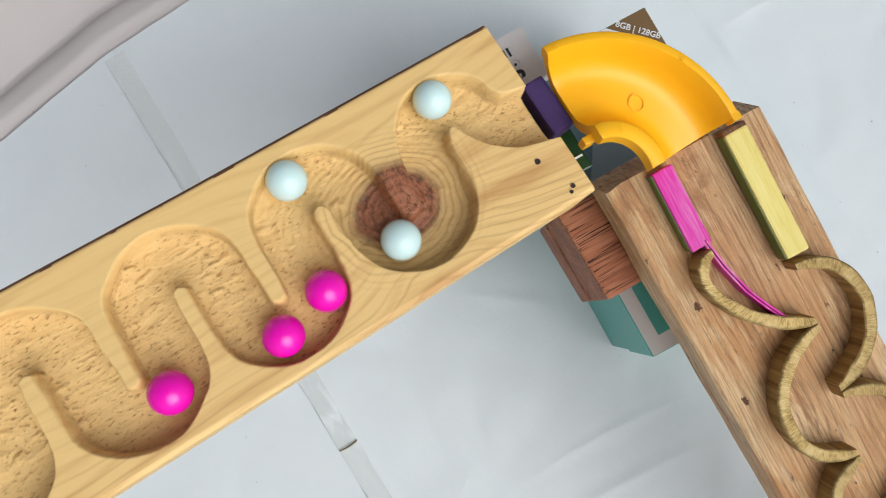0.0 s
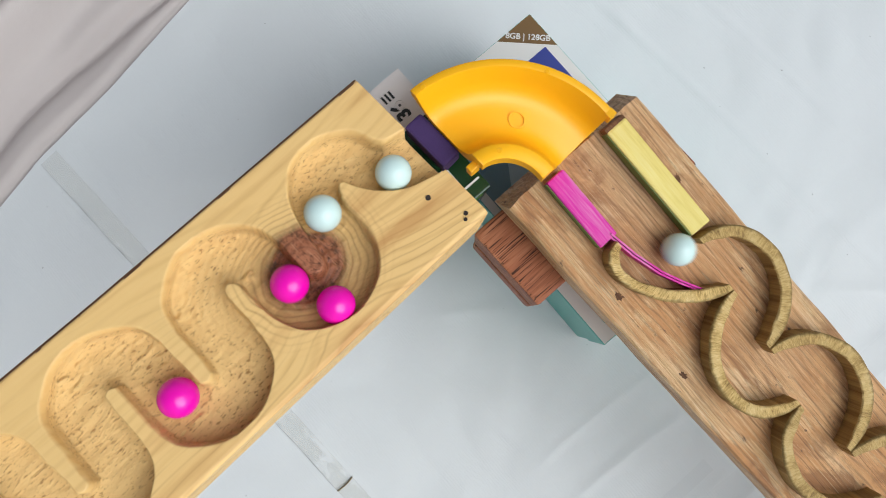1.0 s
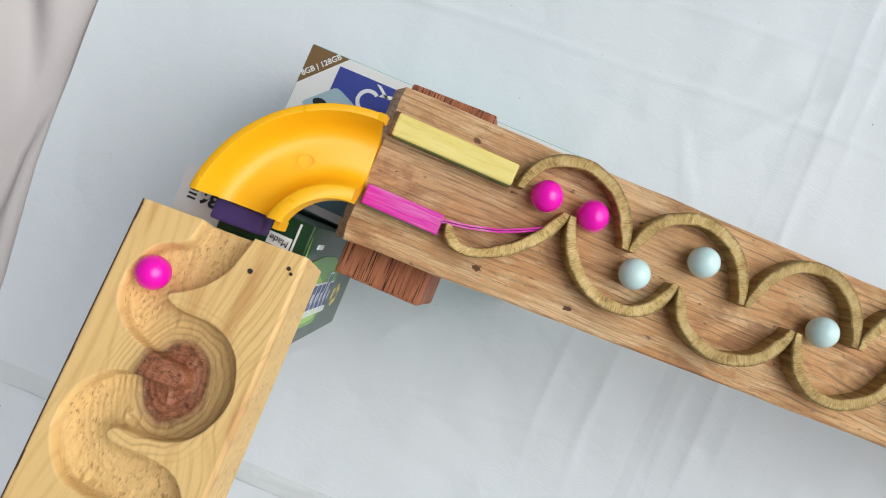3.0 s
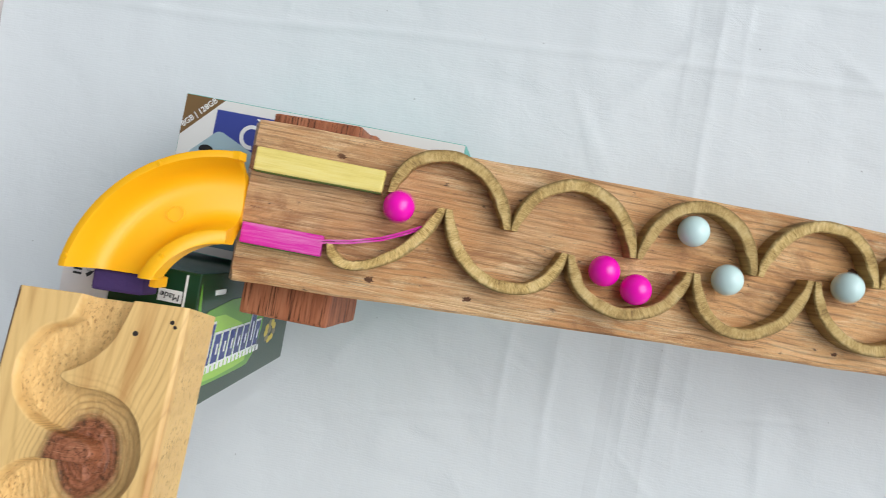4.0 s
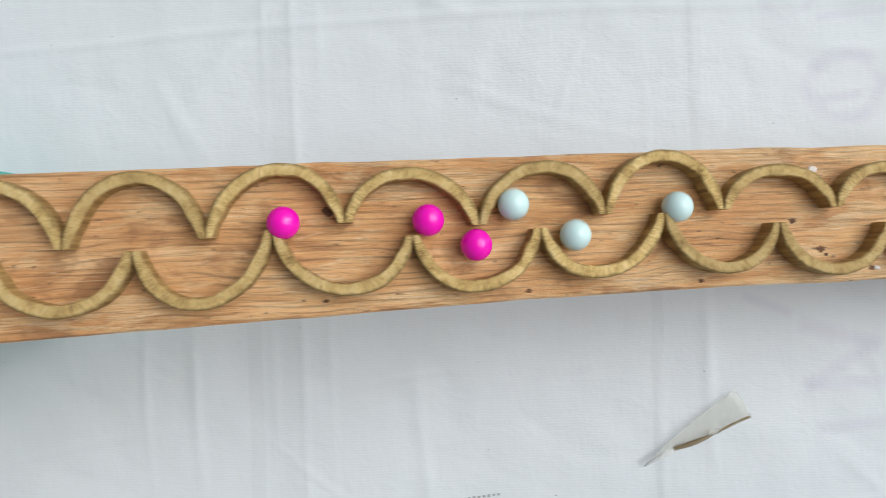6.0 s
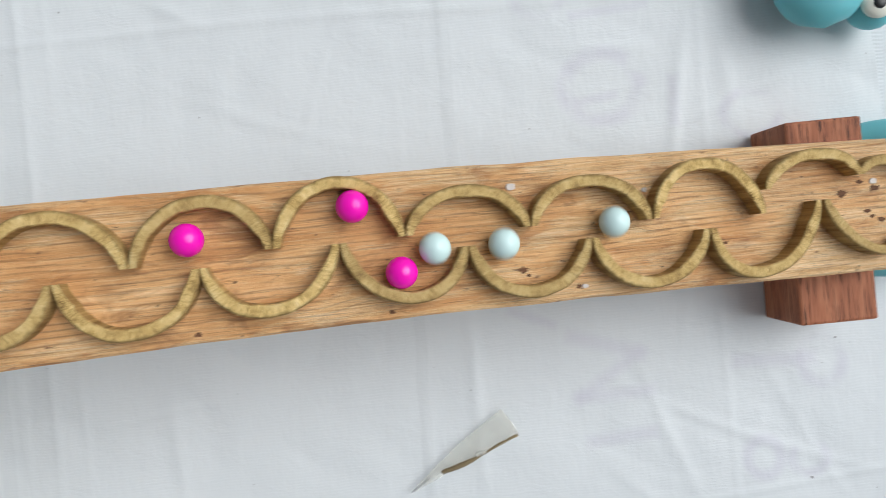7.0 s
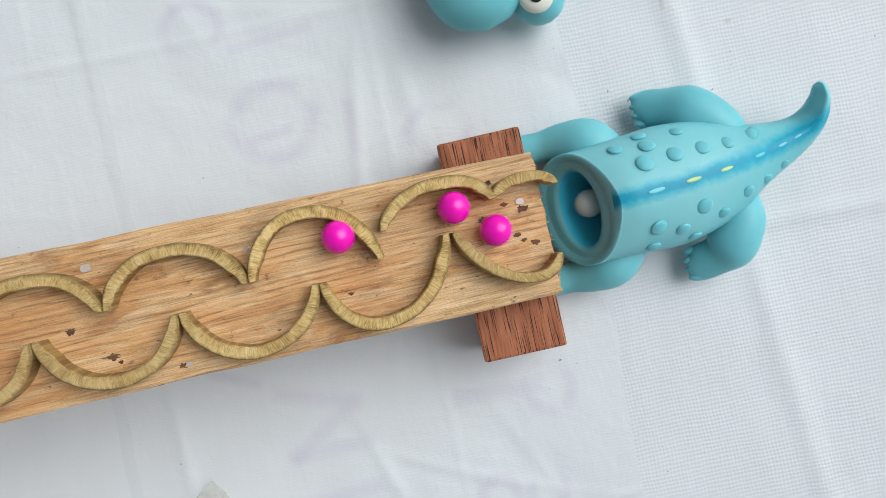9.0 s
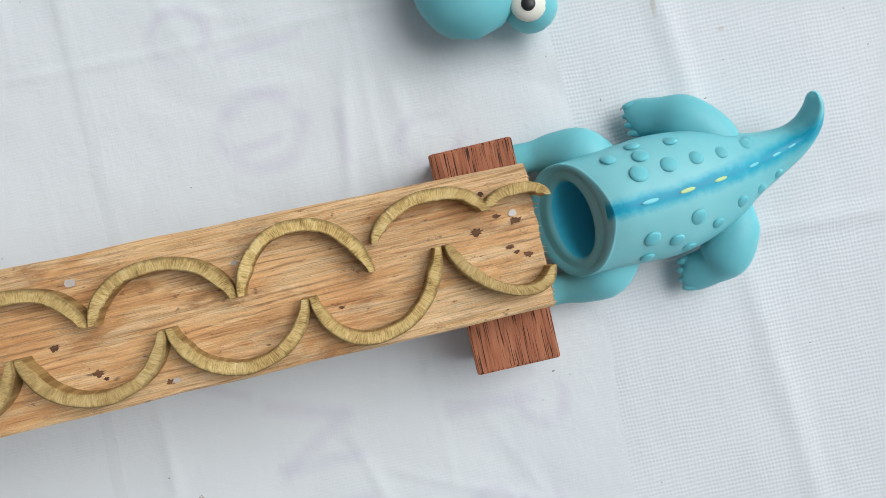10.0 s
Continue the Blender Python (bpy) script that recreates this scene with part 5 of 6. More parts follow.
def motions():
    at = lambda x, y, z: pose(x, y, z)
    walk(marbles[0], [(0, at(-0.0466, -0.1028, 0.2436)), (0.1, at(-0.0453, -0.0904, 0.2411)), (0.2, at(-0.0318, -0.0852, 0.2400)), (0.3, at(-0.0223, -0.0786, 0.2386)), (0.4, at(-0.0226, -0.0657, 0.2390)), (0.5, at(-0.0215, -0.0551, 0.2397)), (0.6, at(-0.0215, -0.0306, 0.2320)), (0.7, at(-0.0048, -0.0124, 0.2230)), (0.8, at(0.0272, -0.0069, 0.2103)), (0.9, at(0.0663, -0.0093, 0.2035)), (1, at(0.0877, -0.0031, 0.1998)), (1.1, at(0.1120, 0.0159, 0.1956)), (1.2, at(0.1235, 0.0135, 0.1936)), (1.3, at(0.1328, 0.0056, 0.1920)), (1.4, at(0.1352, -0.0021, 0.1916)), (1.5, at(0.1416, -0.0062, 0.1905)), (1.6, at(0.1501, -0.0140, 0.1890)), (1.7, at(0.1593, -0.0117, 0.1874)), (1.8, at(0.1643, -0.0022, 0.1865)), (1.9, at(0.1747, 0.0079, 0.1847)), (2, at(0.1852, 0.0121, 0.1829)), (2.1, at(0.1944, 0.0073, 0.1813)), (2.2, at(0.2009, -0.0035, 0.1802)), (2.3, at(0.2084, -0.0091, 0.1789)), (2.4, at(0.2169, -0.0120, 0.1774)), (2.5, at(0.2249, -0.0082, 0.1760)), (2.6, at(0.2314, -0.0018, 0.1749)), (2.7, at(0.2378, 0.0046, 0.1738)), (2.8, at(0.2456, 0.0089, 0.1724)), (2.9, at(0.2543, 0.0070, 0.1709)), (3, at(0.2611, 0.0005, 0.1697)), (3.1, at(0.2674, -0.0066, 0.1686)), (3.2, at(0.2745, -0.0125, 0.1674)), (3.3, at(0.2833, -0.0138, 0.1659)), (3.4, at(0.2899, -0.0055, 0.1647)), (3.5, at(0.2928, -0.0014, 0.1642)), (3.6, at(0.2950, 0.0103, 0.1638)), (3.7, at(0.3042, 0.0198, 0.1622)), (3.8, at(0.3144, 0.0207, 0.1605)), (3.9, at(0.3224, 0.0123, 0.1591)), (4, at(0.3297, 0.0022, 0.1578)), (4.1, at(0.3372, -0.0126, 0.1565)), (4.2, at(0.3432, -0.0097, 0.1555)), (4.3, at(0.3528, -0.0026, 0.1538)), (4.4, at(0.3521, 0.0036, 0.1539)), (4.5, at(0.3599, 0.0024, 0.1526)), (4.6, at(0.3632, 0.0077, 0.1520)), (4.7, at(0.3696, 0.0118, 0.1509)), (4.8, at(0.3820, 0.0149, 0.1487)), (4.9, at(0.3838, 0.0049, 0.1484)), (5, at(0.3931, -0.0011, 0.1468)), (5.1, at(0.4040, -0.0105, 0.1449)), (5.2, at(0.4137, -0.0103, 0.1432)), (5.3, at(0.4263, -0.0036, 0.1410)), (5.4, at(0.4319, 0.0139, 0.1401)), (5.5, at(0.4485, 0.0170, 0.1372)), (5.6, at(0.4605, 0.0007, 0.1351)), (5.7, at(0.4752, -0.0105, 0.1326)), (5.8, at(0.4878, 0.0009, 0.1304)), (5.9, at(0.5003, 0.0111, 0.1282)), (6, at(0.5129, 0.0063, 0.1260)), (6.1, at(0.5255, -0.0071, 0.1238)), (6.2, at(0.5381, -0.0111, 0.1216)), (6.3, at(0.5507, -0.0004, 0.1194)), (6.4, at(0.5633, 0.0105, 0.1173)), (6.5, at(0.5759, 0.0069, 0.1151)), (6.6, at(0.5884, -0.0065, 0.1129)), (6.7, at(0.6010, -0.0116, 0.1107)), (6.8, at(0.6136, -0.0017, 0.1085)), (6.9, at(0.6282, 0.0073, 0.1060)), (7, at(0.6438, 0.0013, 0.1033)), (7.1, at(0.6626, -0.0144, 0.1000)), (7.2, at(0.6767, -0.0059, 0.0976)), (7.3, at(0.6890, 0.0077, 0.0954)), (7.4, at(0.7040, 0.0099, 0.0928)), (7.5, at(0.7145, -0.0026, 0.0910)), (7.6, at(0.7294, -0.0189, 0.0884)), (7.7, at(0.7408, -0.0085, 0.0864)), (7.8, at(0.7443, 0.0057, 0.0858)), (7.9, at(0.7575, 0.0148, 0.0836)), (8, at(0.7746, 0.0060, 0.0806)), (8.1, at(0.7968, -0.0075, 0.0767)), (8.2, at(0.8199, 0.0041, 0.0580)), (8.3, at(0.8362, 0.0122, 0.0260)), (8.4, at(0.8700, 0.0061, 0.0220)), (8.5, at(0.9050, 0.0100, 0.0125)), (10, at(0.9050, 0.0100, 0.0125))])
    walk(marbles[1], [(0, at(-0.0018, -0.1417, 0.2518)), (0.1, at(0.0053, -0.1343, 0.2502)), (0.2, at(0.0028, -0.1228, 0.2478)), (0.3, at(-0.0093, -0.1160, 0.2464)), (0.4, at(-0.0215, -0.1202, 0.2473)), (0.5, at(-0.0280, -0.1174, 0.2467)), (0.6, at(-0.0398, -0.1126, 0.2457)), (0.7, at(-0.0480, -0.1033, 0.2438)), (0.8, at(-0.0434, -0.0907, 0.2411)), (0.9, at(-0.0308, -0.0858, 0.2401)), (1, at(-0.0220, -0.0823, 0.2394)), (1.1, at(-0.0215, -0.0706, 0.2369)), (1.2, at(-0.0241, -0.0546, 0.2360)), (1.3, at(-0.0222, -0.0327, 0.2327)), (1.4, at(-0.0057, -0.0147, 0.2237)), (1.5, at(0.0106, -0.0076, 0.2170)), (1.6, at(0.0450, -0.0055, 0.2072)), (1.7, at(0.0862, -0.0041, 0.2001)), (1.8, at(0.0921, 0.0004, 0.1991)), (1.9, at(0.1005, 0.0044, 0.1976)), (2, at(0.1071, 0.0078, 0.1965)), (2.1, at(0.1129, 0.0152, 0.1954)), (2.2, at(0.1230, 0.0181, 0.1937)), (2.3, at(0.1321, 0.0106, 0.1921)), (2.4, at(0.1372, 0.0002, 0.1912)), (2.5, at(0.1463, -0.0073, 0.1897)), (2.6, at(0.1560, -0.0106, 0.1880)), (2.7, at(0.1634, -0.0036, 0.1867)), (2.8, at(0.1708, 0.0045, 0.1854)), (2.9, at(0.1801, 0.0102, 0.1838)), (3, at(0.1905, 0.0092, 0.1820)), (3.1, at(0.1982, 0.0006, 0.1806)), (3.2, at(0.2057, -0.0084, 0.1793)), (3.3, at(0.2159, -0.0135, 0.1776)), (3.4, at(0.2234, -0.0071, 0.1763)), (3.5, at(0.2301, -0.0021, 0.1751)), (3.6, at(0.2345, 0.0131, 0.1743)), (3.7, at(0.2430, 0.0191, 0.1729)), (3.8, at(0.2543, 0.0152, 0.1709)), (3.9, at(0.2602, 0.0033, 0.1699)), (4, at(0.2662, -0.0052, 0.1688)), (4.1, at(0.2734, -0.0157, 0.1676)), (4.2, at(0.2853, -0.0164, 0.1655)), (4.3, at(0.2917, -0.0054, 0.1644)), (4.4, at(0.2914, 0.0069, 0.1645)), (4.5, at(0.2979, 0.0113, 0.1633)), (4.6, at(0.3066, 0.0192, 0.1618)), (4.7, at(0.3180, 0.0190, 0.1598)), (4.8, at(0.3250, 0.0081, 0.1586)), (4.9, at(0.3314, -0.0044, 0.1575)), (5, at(0.3428, -0.0135, 0.1555)), (5.1, at(0.3500, -0.0071, 0.1543)), (5.2, at(0.3601, -0.0002, 0.1525)), (5.3, at(0.3672, 0.0059, 0.1513)), (5.4, at(0.3821, 0.0121, 0.1487)), (5.5, at(0.3906, 0.0037, 0.1472)), (5.6, at(0.4052, -0.0089, 0.1447)), (5.7, at(0.4219, -0.0043, 0.1418)), (5.8, at(0.4342, 0.0076, 0.1397)), (5.9, at(0.4464, 0.0063, 0.1375)), (6, at(0.4587, -0.0061, 0.1354)), (6.1, at(0.4710, -0.0133, 0.1333)), (6.2, at(0.4833, -0.0056, 0.1312)), (6.3, at(0.4956, 0.0073, 0.1290)), (6.4, at(0.5078, 0.0092, 0.1269)), (6.5, at(0.5201, -0.0021, 0.1248)), (6.6, at(0.5324, -0.0116, 0.1226)), (6.7, at(0.5447, -0.0067, 0.1205)), (6.8, at(0.5570, 0.0066, 0.1184)), (6.9, at(0.5738, 0.0112, 0.1154)), (7, at(0.5854, -0.0044, 0.1134)), (7.1, at(0.5984, -0.0156, 0.1112)), (7.2, at(0.6116, -0.0060, 0.1089)), (7.3, at(0.6293, 0.0073, 0.1058)), (7.4, at(0.6464, 0.0001, 0.1028)), (7.5, at(0.6723, -0.0137, 0.0983)), (7.6, at(0.6769, -0.0053, 0.0975)), (7.7, at(0.6893, 0.0026, 0.0954)), (7.8, at(0.7080, 0.0092, 0.0921)), (7.9, at(0.7090, -0.0020, 0.0920)), (8, at(0.7233, -0.0147, 0.0895)), (8.1, at(0.7420, -0.0116, 0.0862)), (8.2, at(0.7477, 0.0053, 0.0852)), (8.3, at(0.7639, 0.0156, 0.0824)), (8.4, at(0.7799, 0.0044, 0.0797)), (8.5, at(0.8036, -0.0082, 0.0755)), (8.6, at(0.8264, 0.0073, 0.0580)), (8.7, at(0.8365, 0.0030, 0.0280)), (8.8, at(0.8700, 0.0015, 0.0220)), (8.9, at(0.9050, -0.0080, 0.0125)), (10, at(0.9050, -0.0080, 0.0125))])
    walk(marbles[2], [(0, at(-0.0430, -0.1686, 0.2574)), (0.1, at(-0.0445, -0.1573, 0.2551)), (0.2, at(-0.0344, -0.1462, 0.2527)), (0.3, at(-0.0205, -0.1459, 0.2527)), (0.4, at(-0.0059, -0.1458, 0.2526)), (0.5, at(0.0001, -0.1409, 0.2516)), (0.6, at(0.0047, -0.1311, 0.2496)), (0.7, at(0.0001, -0.1204, 0.2473)), (0.8, at(-0.0113, -0.1151, 0.2462)), (0.9, at(-0.0227, -0.1176, 0.2467)), (1, at(-0.0273, -0.1161, 0.2464)), (1.1, at(-0.0390, -0.1127, 0.2457)), (1.2, at(-0.0488, -0.1056, 0.2442)), (1.3, at(-0.0463, -0.0944, 0.2419)), (1.4, at(-0.0355, -0.0884, 0.2407)), (1.5, at(-0.0265, -0.0852, 0.2400)), (1.6, at(-0.0210, -0.0764, 0.2381)), (1.7, at(-0.0226, -0.0603, 0.2375)), (1.8, at(-0.0233, -0.0400, 0.2353)), (1.9, at(-0.0138, -0.0168, 0.2268)), (2, at(0.0003, -0.0081, 0.2208)), (2.1, at(0.0332, -0.0074, 0.2093)), (2.2, at(0.0722, -0.0083, 0.2025)), (2.3, at(0.0853, -0.0044, 0.2002)), (2.4, at(0.0965, 0.0033, 0.1983)), (2.5, at(0.1073, 0.0118, 0.1964)), (2.6, at(0.1195, 0.0142, 0.1943)), (2.7, at(0.1309, 0.0074, 0.1923)), (2.8, at(0.1378, -0.0036, 0.1911)), (2.9, at(0.1485, -0.0120, 0.1893)), (3, at(0.1603, -0.0100, 0.1872)), (3.1, at(0.1679, 0.0015, 0.1859)), (3.2, at(0.1785, 0.0099, 0.1841)), (3.3, at(0.1909, 0.0100, 0.1819)), (3.4, at(0.1973, -0.0008, 0.1808)), (3.5, at(0.2031, -0.0065, 0.1798)), (3.6, at(0.2124, -0.0173, 0.1782)), (3.7, at(0.2214, -0.0124, 0.1766)), (3.8, at(0.2287, -0.0013, 0.1754)), (3.9, at(0.2356, 0.0126, 0.1742)), (4, at(0.2445, 0.0162, 0.1726)), (4.1, at(0.2538, 0.0149, 0.1710)), (4.2, at(0.2621, 0.0060, 0.1696)), (4.3, at(0.2636, -0.0047, 0.1693)), (4.4, at(0.2689, -0.0153, 0.1684)), (4.5, at(0.2793, -0.0170, 0.1666)), (4.6, at(0.2897, -0.0117, 0.1648)), (4.7, at(0.2918, -0.0009, 0.1644)), (4.8, at(0.2945, 0.0094, 0.1639)), (4.9, at(0.3016, 0.0194, 0.1627)), (5, at(0.3130, 0.0192, 0.1607)), (5.1, at(0.3258, 0.0159, 0.1585)), (5.2, at(0.3321, 0.0025, 0.1574)), (5.3, at(0.3432, -0.0115, 0.1555)), (5.4, at(0.3533, -0.0078, 0.1537)), (5.5, at(0.3601, 0.0041, 0.1525)), (5.6, at(0.3742, 0.0114, 0.1501)), (5.7, at(0.3906, 0.0062, 0.1472)), (5.8, at(0.4030, -0.0050, 0.1451)), (5.9, at(0.4154, -0.0024, 0.1429)), (6, at(0.4277, 0.0106, 0.1408)), (6.1, at(0.4401, 0.0171, 0.1387)), (6.2, at(0.4524, 0.0086, 0.1365)), (6.3, at(0.4648, -0.0037, 0.1344)), (6.4, at(0.4774, -0.0039, 0.1322)), (6.5, at(0.4900, 0.0088, 0.1300)), (6.6, at(0.5039, 0.0173, 0.1276)), (6.7, at(0.5143, 0.0109, 0.1258)), (6.8, at(0.5266, -0.0021, 0.1236)), (6.9, at(0.5392, -0.0123, 0.1214)), (7, at(0.5508, -0.0033, 0.1194)), (7.1, at(0.5614, 0.0104, 0.1176)), (7.2, at(0.5783, 0.0062, 0.1146)), (7.3, at(0.5891, -0.0113, 0.1128)), (7.4, at(0.6065, -0.0147, 0.1098)), (7.5, at(0.6183, 0.0022, 0.1077)), (7.6, at(0.6350, 0.0107, 0.1048)), (7.7, at(0.6510, -0.0032, 0.1020)), (7.8, at(0.6677, -0.0176, 0.0991)), (7.9, at(0.6801, -0.0088, 0.0970)), (8, at(0.6911, 0.0045, 0.0951)), (8.1, at(0.7079, 0.0134, 0.0922)), (8.2, at(0.7149, 0.0015, 0.0909)), (8.3, at(0.7215, -0.0139, 0.0898)), (8.4, at(0.7357, -0.0151, 0.0873)), (8.5, at(0.7451, -0.0013, 0.0857)), (8.6, at(0.7529, 0.0151, 0.0843)), (8.7, at(0.7692, 0.0137, 0.0815)), (8.8, at(0.7870, 0.0012, 0.0784)), (8.9, at(0.8162, -0.0054, 0.0580)), (9, at(0.8404, 0.0011, 0.0260)), (9.1, at(0.8700, 0.0006, 0.0220)), (9.2, at(0.8890, 0.0120, 0.0125)), (10, at(0.8890, 0.0120, 0.0125))])
    walk(marbles[3], [(0, at(0.0019, -0.1755, 0.2588)), (0.1, at(-0.0122, -0.1741, 0.2586)), (0.2, at(-0.0238, -0.1763, 0.2590)), (0.3, at(-0.0372, -0.1754, 0.2588)), (0.4, at(-0.0431, -0.1691, 0.2575)), (0.5, at(-0.0441, -0.1591, 0.2554)), (0.6, at(-0.0362, -0.1475, 0.2530)), (0.7, at(-0.0229, -0.1462, 0.2527)), (0.8, at(-0.0109, -0.1443, 0.2523)), (0.9, at(0.0002, -0.1414, 0.2517)), (1, at(0.0062, -0.1361, 0.2506)), (1.1, at(0.0052, -0.1250, 0.2483)), (1.2, at(-0.0057, -0.1165, 0.2465)), (1.3, at(-0.0200, -0.1177, 0.2468)), (1.4, at(-0.0323, -0.1168, 0.2466)), (1.5, at(-0.0385, -0.1127, 0.2457)), (1.6, at(-0.0479, -0.1045, 0.2440)), (1.7, at(-0.0437, -0.0909, 0.2412)), (1.8, at(-0.0303, -0.0854, 0.2400)), (1.9, at(-0.0232, -0.0765, 0.2382)), (2, at(-0.0223, -0.0669, 0.2361)), (2.1, at(-0.0189, -0.0512, 0.2394)), (2.2, at(-0.0199, -0.0256, 0.2303)), (2.3, at(-0.0051, -0.0120, 0.2231)), (2.4, at(0.0146, -0.0086, 0.2156)), (2.5, at(0.0348, -0.0070, 0.2090)), (2.6, at(0.0557, -0.0081, 0.2054)), (2.7, at(0.0763, -0.0055, 0.2018)), (2.8, at(0.0947, 0.0039, 0.1986)), (2.9, at(0.1114, 0.0168, 0.1957)), (3, at(0.1299, 0.0083, 0.1925)), (3.1, at(0.1427, -0.0071, 0.1903)), (3.2, at(0.1595, -0.0072, 0.1874)), (3.3, at(0.1728, 0.0092, 0.1851)), (3.4, at(0.1862, 0.0139, 0.1827)), (3.5, at(0.1947, 0.0089, 0.1813)), (3.6, at(0.2006, -0.0006, 0.1802)), (3.7, at(0.2016, -0.0092, 0.1801)), (3.8, at(0.2054, -0.0146, 0.1794)), (3.9, at(0.2129, -0.0179, 0.1781)), (4, at(0.2204, -0.0186, 0.1768)), (4.1, at(0.2265, -0.0101, 0.1757)), (4.2, at(0.2288, 0.0010, 0.1753)), (4.3, at(0.2365, 0.0120, 0.1740)), (4.4, at(0.2463, 0.0173, 0.1723)), (4.5, at(0.2564, 0.0146, 0.1705)), (4.6, at(0.2633, 0.0052, 0.1693)), (4.7, at(0.2647, -0.0066, 0.1691)), (4.8, at(0.2742, -0.0175, 0.1675)), (4.9, at(0.2856, -0.0141, 0.1655)), (5, at(0.2947, -0.0099, 0.1639)), (5.1, at(0.2969, 0.0023, 0.1635)), (5.2, at(0.3027, 0.0130, 0.1625)), (5.3, at(0.3168, 0.0197, 0.1600)), (5.4, at(0.3309, 0.0095, 0.1576)), (5.5, at(0.3368, -0.0111, 0.1566)), (5.6, at(0.3546, -0.0096, 0.1535)), (5.7, at(0.3676, 0.0052, 0.1512)), (5.8, at(0.3812, 0.0083, 0.1489)), (5.9, at(0.3947, -0.0034, 0.1465)), (6, at(0.4083, -0.0090, 0.1442)), (6.1, at(0.4219, 0.0028, 0.1418)), (6.2, at(0.4355, 0.0169, 0.1394)), (6.3, at(0.4491, 0.0144, 0.1371)), (6.4, at(0.4624, 0.0021, 0.1348)), (6.5, at(0.4757, 0.0013, 0.1325)), (6.6, at(0.4878, 0.0165, 0.1304)), (6.7, at(0.5034, 0.0268, 0.1277)), (6.8, at(0.5170, 0.0194, 0.1253)), (6.9, at(0.5236, 0.0040, 0.1242)), (7, at(0.5335, -0.0136, 0.1224)), (7.1, at(0.5487, -0.0070, 0.1198)), (7.2, at(0.5575, 0.0076, 0.1183)), (7.3, at(0.5770, 0.0089, 0.1149)), (7.4, at(0.5917, -0.0082, 0.1123)), (7.5, at(0.6018, -0.0150, 0.1106)), (7.6, at(0.6131, -0.0057, 0.1086)), (7.7, at(0.6245, 0.0055, 0.1066)), (7.8, at(0.6421, 0.0051, 0.1036)), (7.9, at(0.6545, -0.0099, 0.1014)), (8, at(0.6692, -0.0183, 0.0989)), (8.1, at(0.6807, -0.0043, 0.0969)), (8.2, at(0.6945, 0.0092, 0.0945)), (8.3, at(0.7086, 0.0103, 0.0920)), (8.4, at(0.7206, -0.0057, 0.0900)), (8.5, at(0.7329, -0.0203, 0.0878)), (8.6, at(0.7428, -0.0087, 0.0861)), (8.7, at(0.7442, 0.0052, 0.0859)), (8.8, at(0.7526, 0.0148, 0.0844)), (8.9, at(0.7681, 0.0140, 0.0817)), (9, at(0.7831, -0.0011, 0.0791)), (9.1, at(0.8017, -0.0041, 0.0759)), (9.2, at(0.8126, 0.0031, 0.0740)), (9.3, at(0.8333, 0.0032, 0.0260)), (9.4, at(0.8700, 0.0016, 0.0220)), (9.5, at(0.8890, -0.0050, 0.0125)), (10, at(0.8890, -0.0050, 0.0125))])
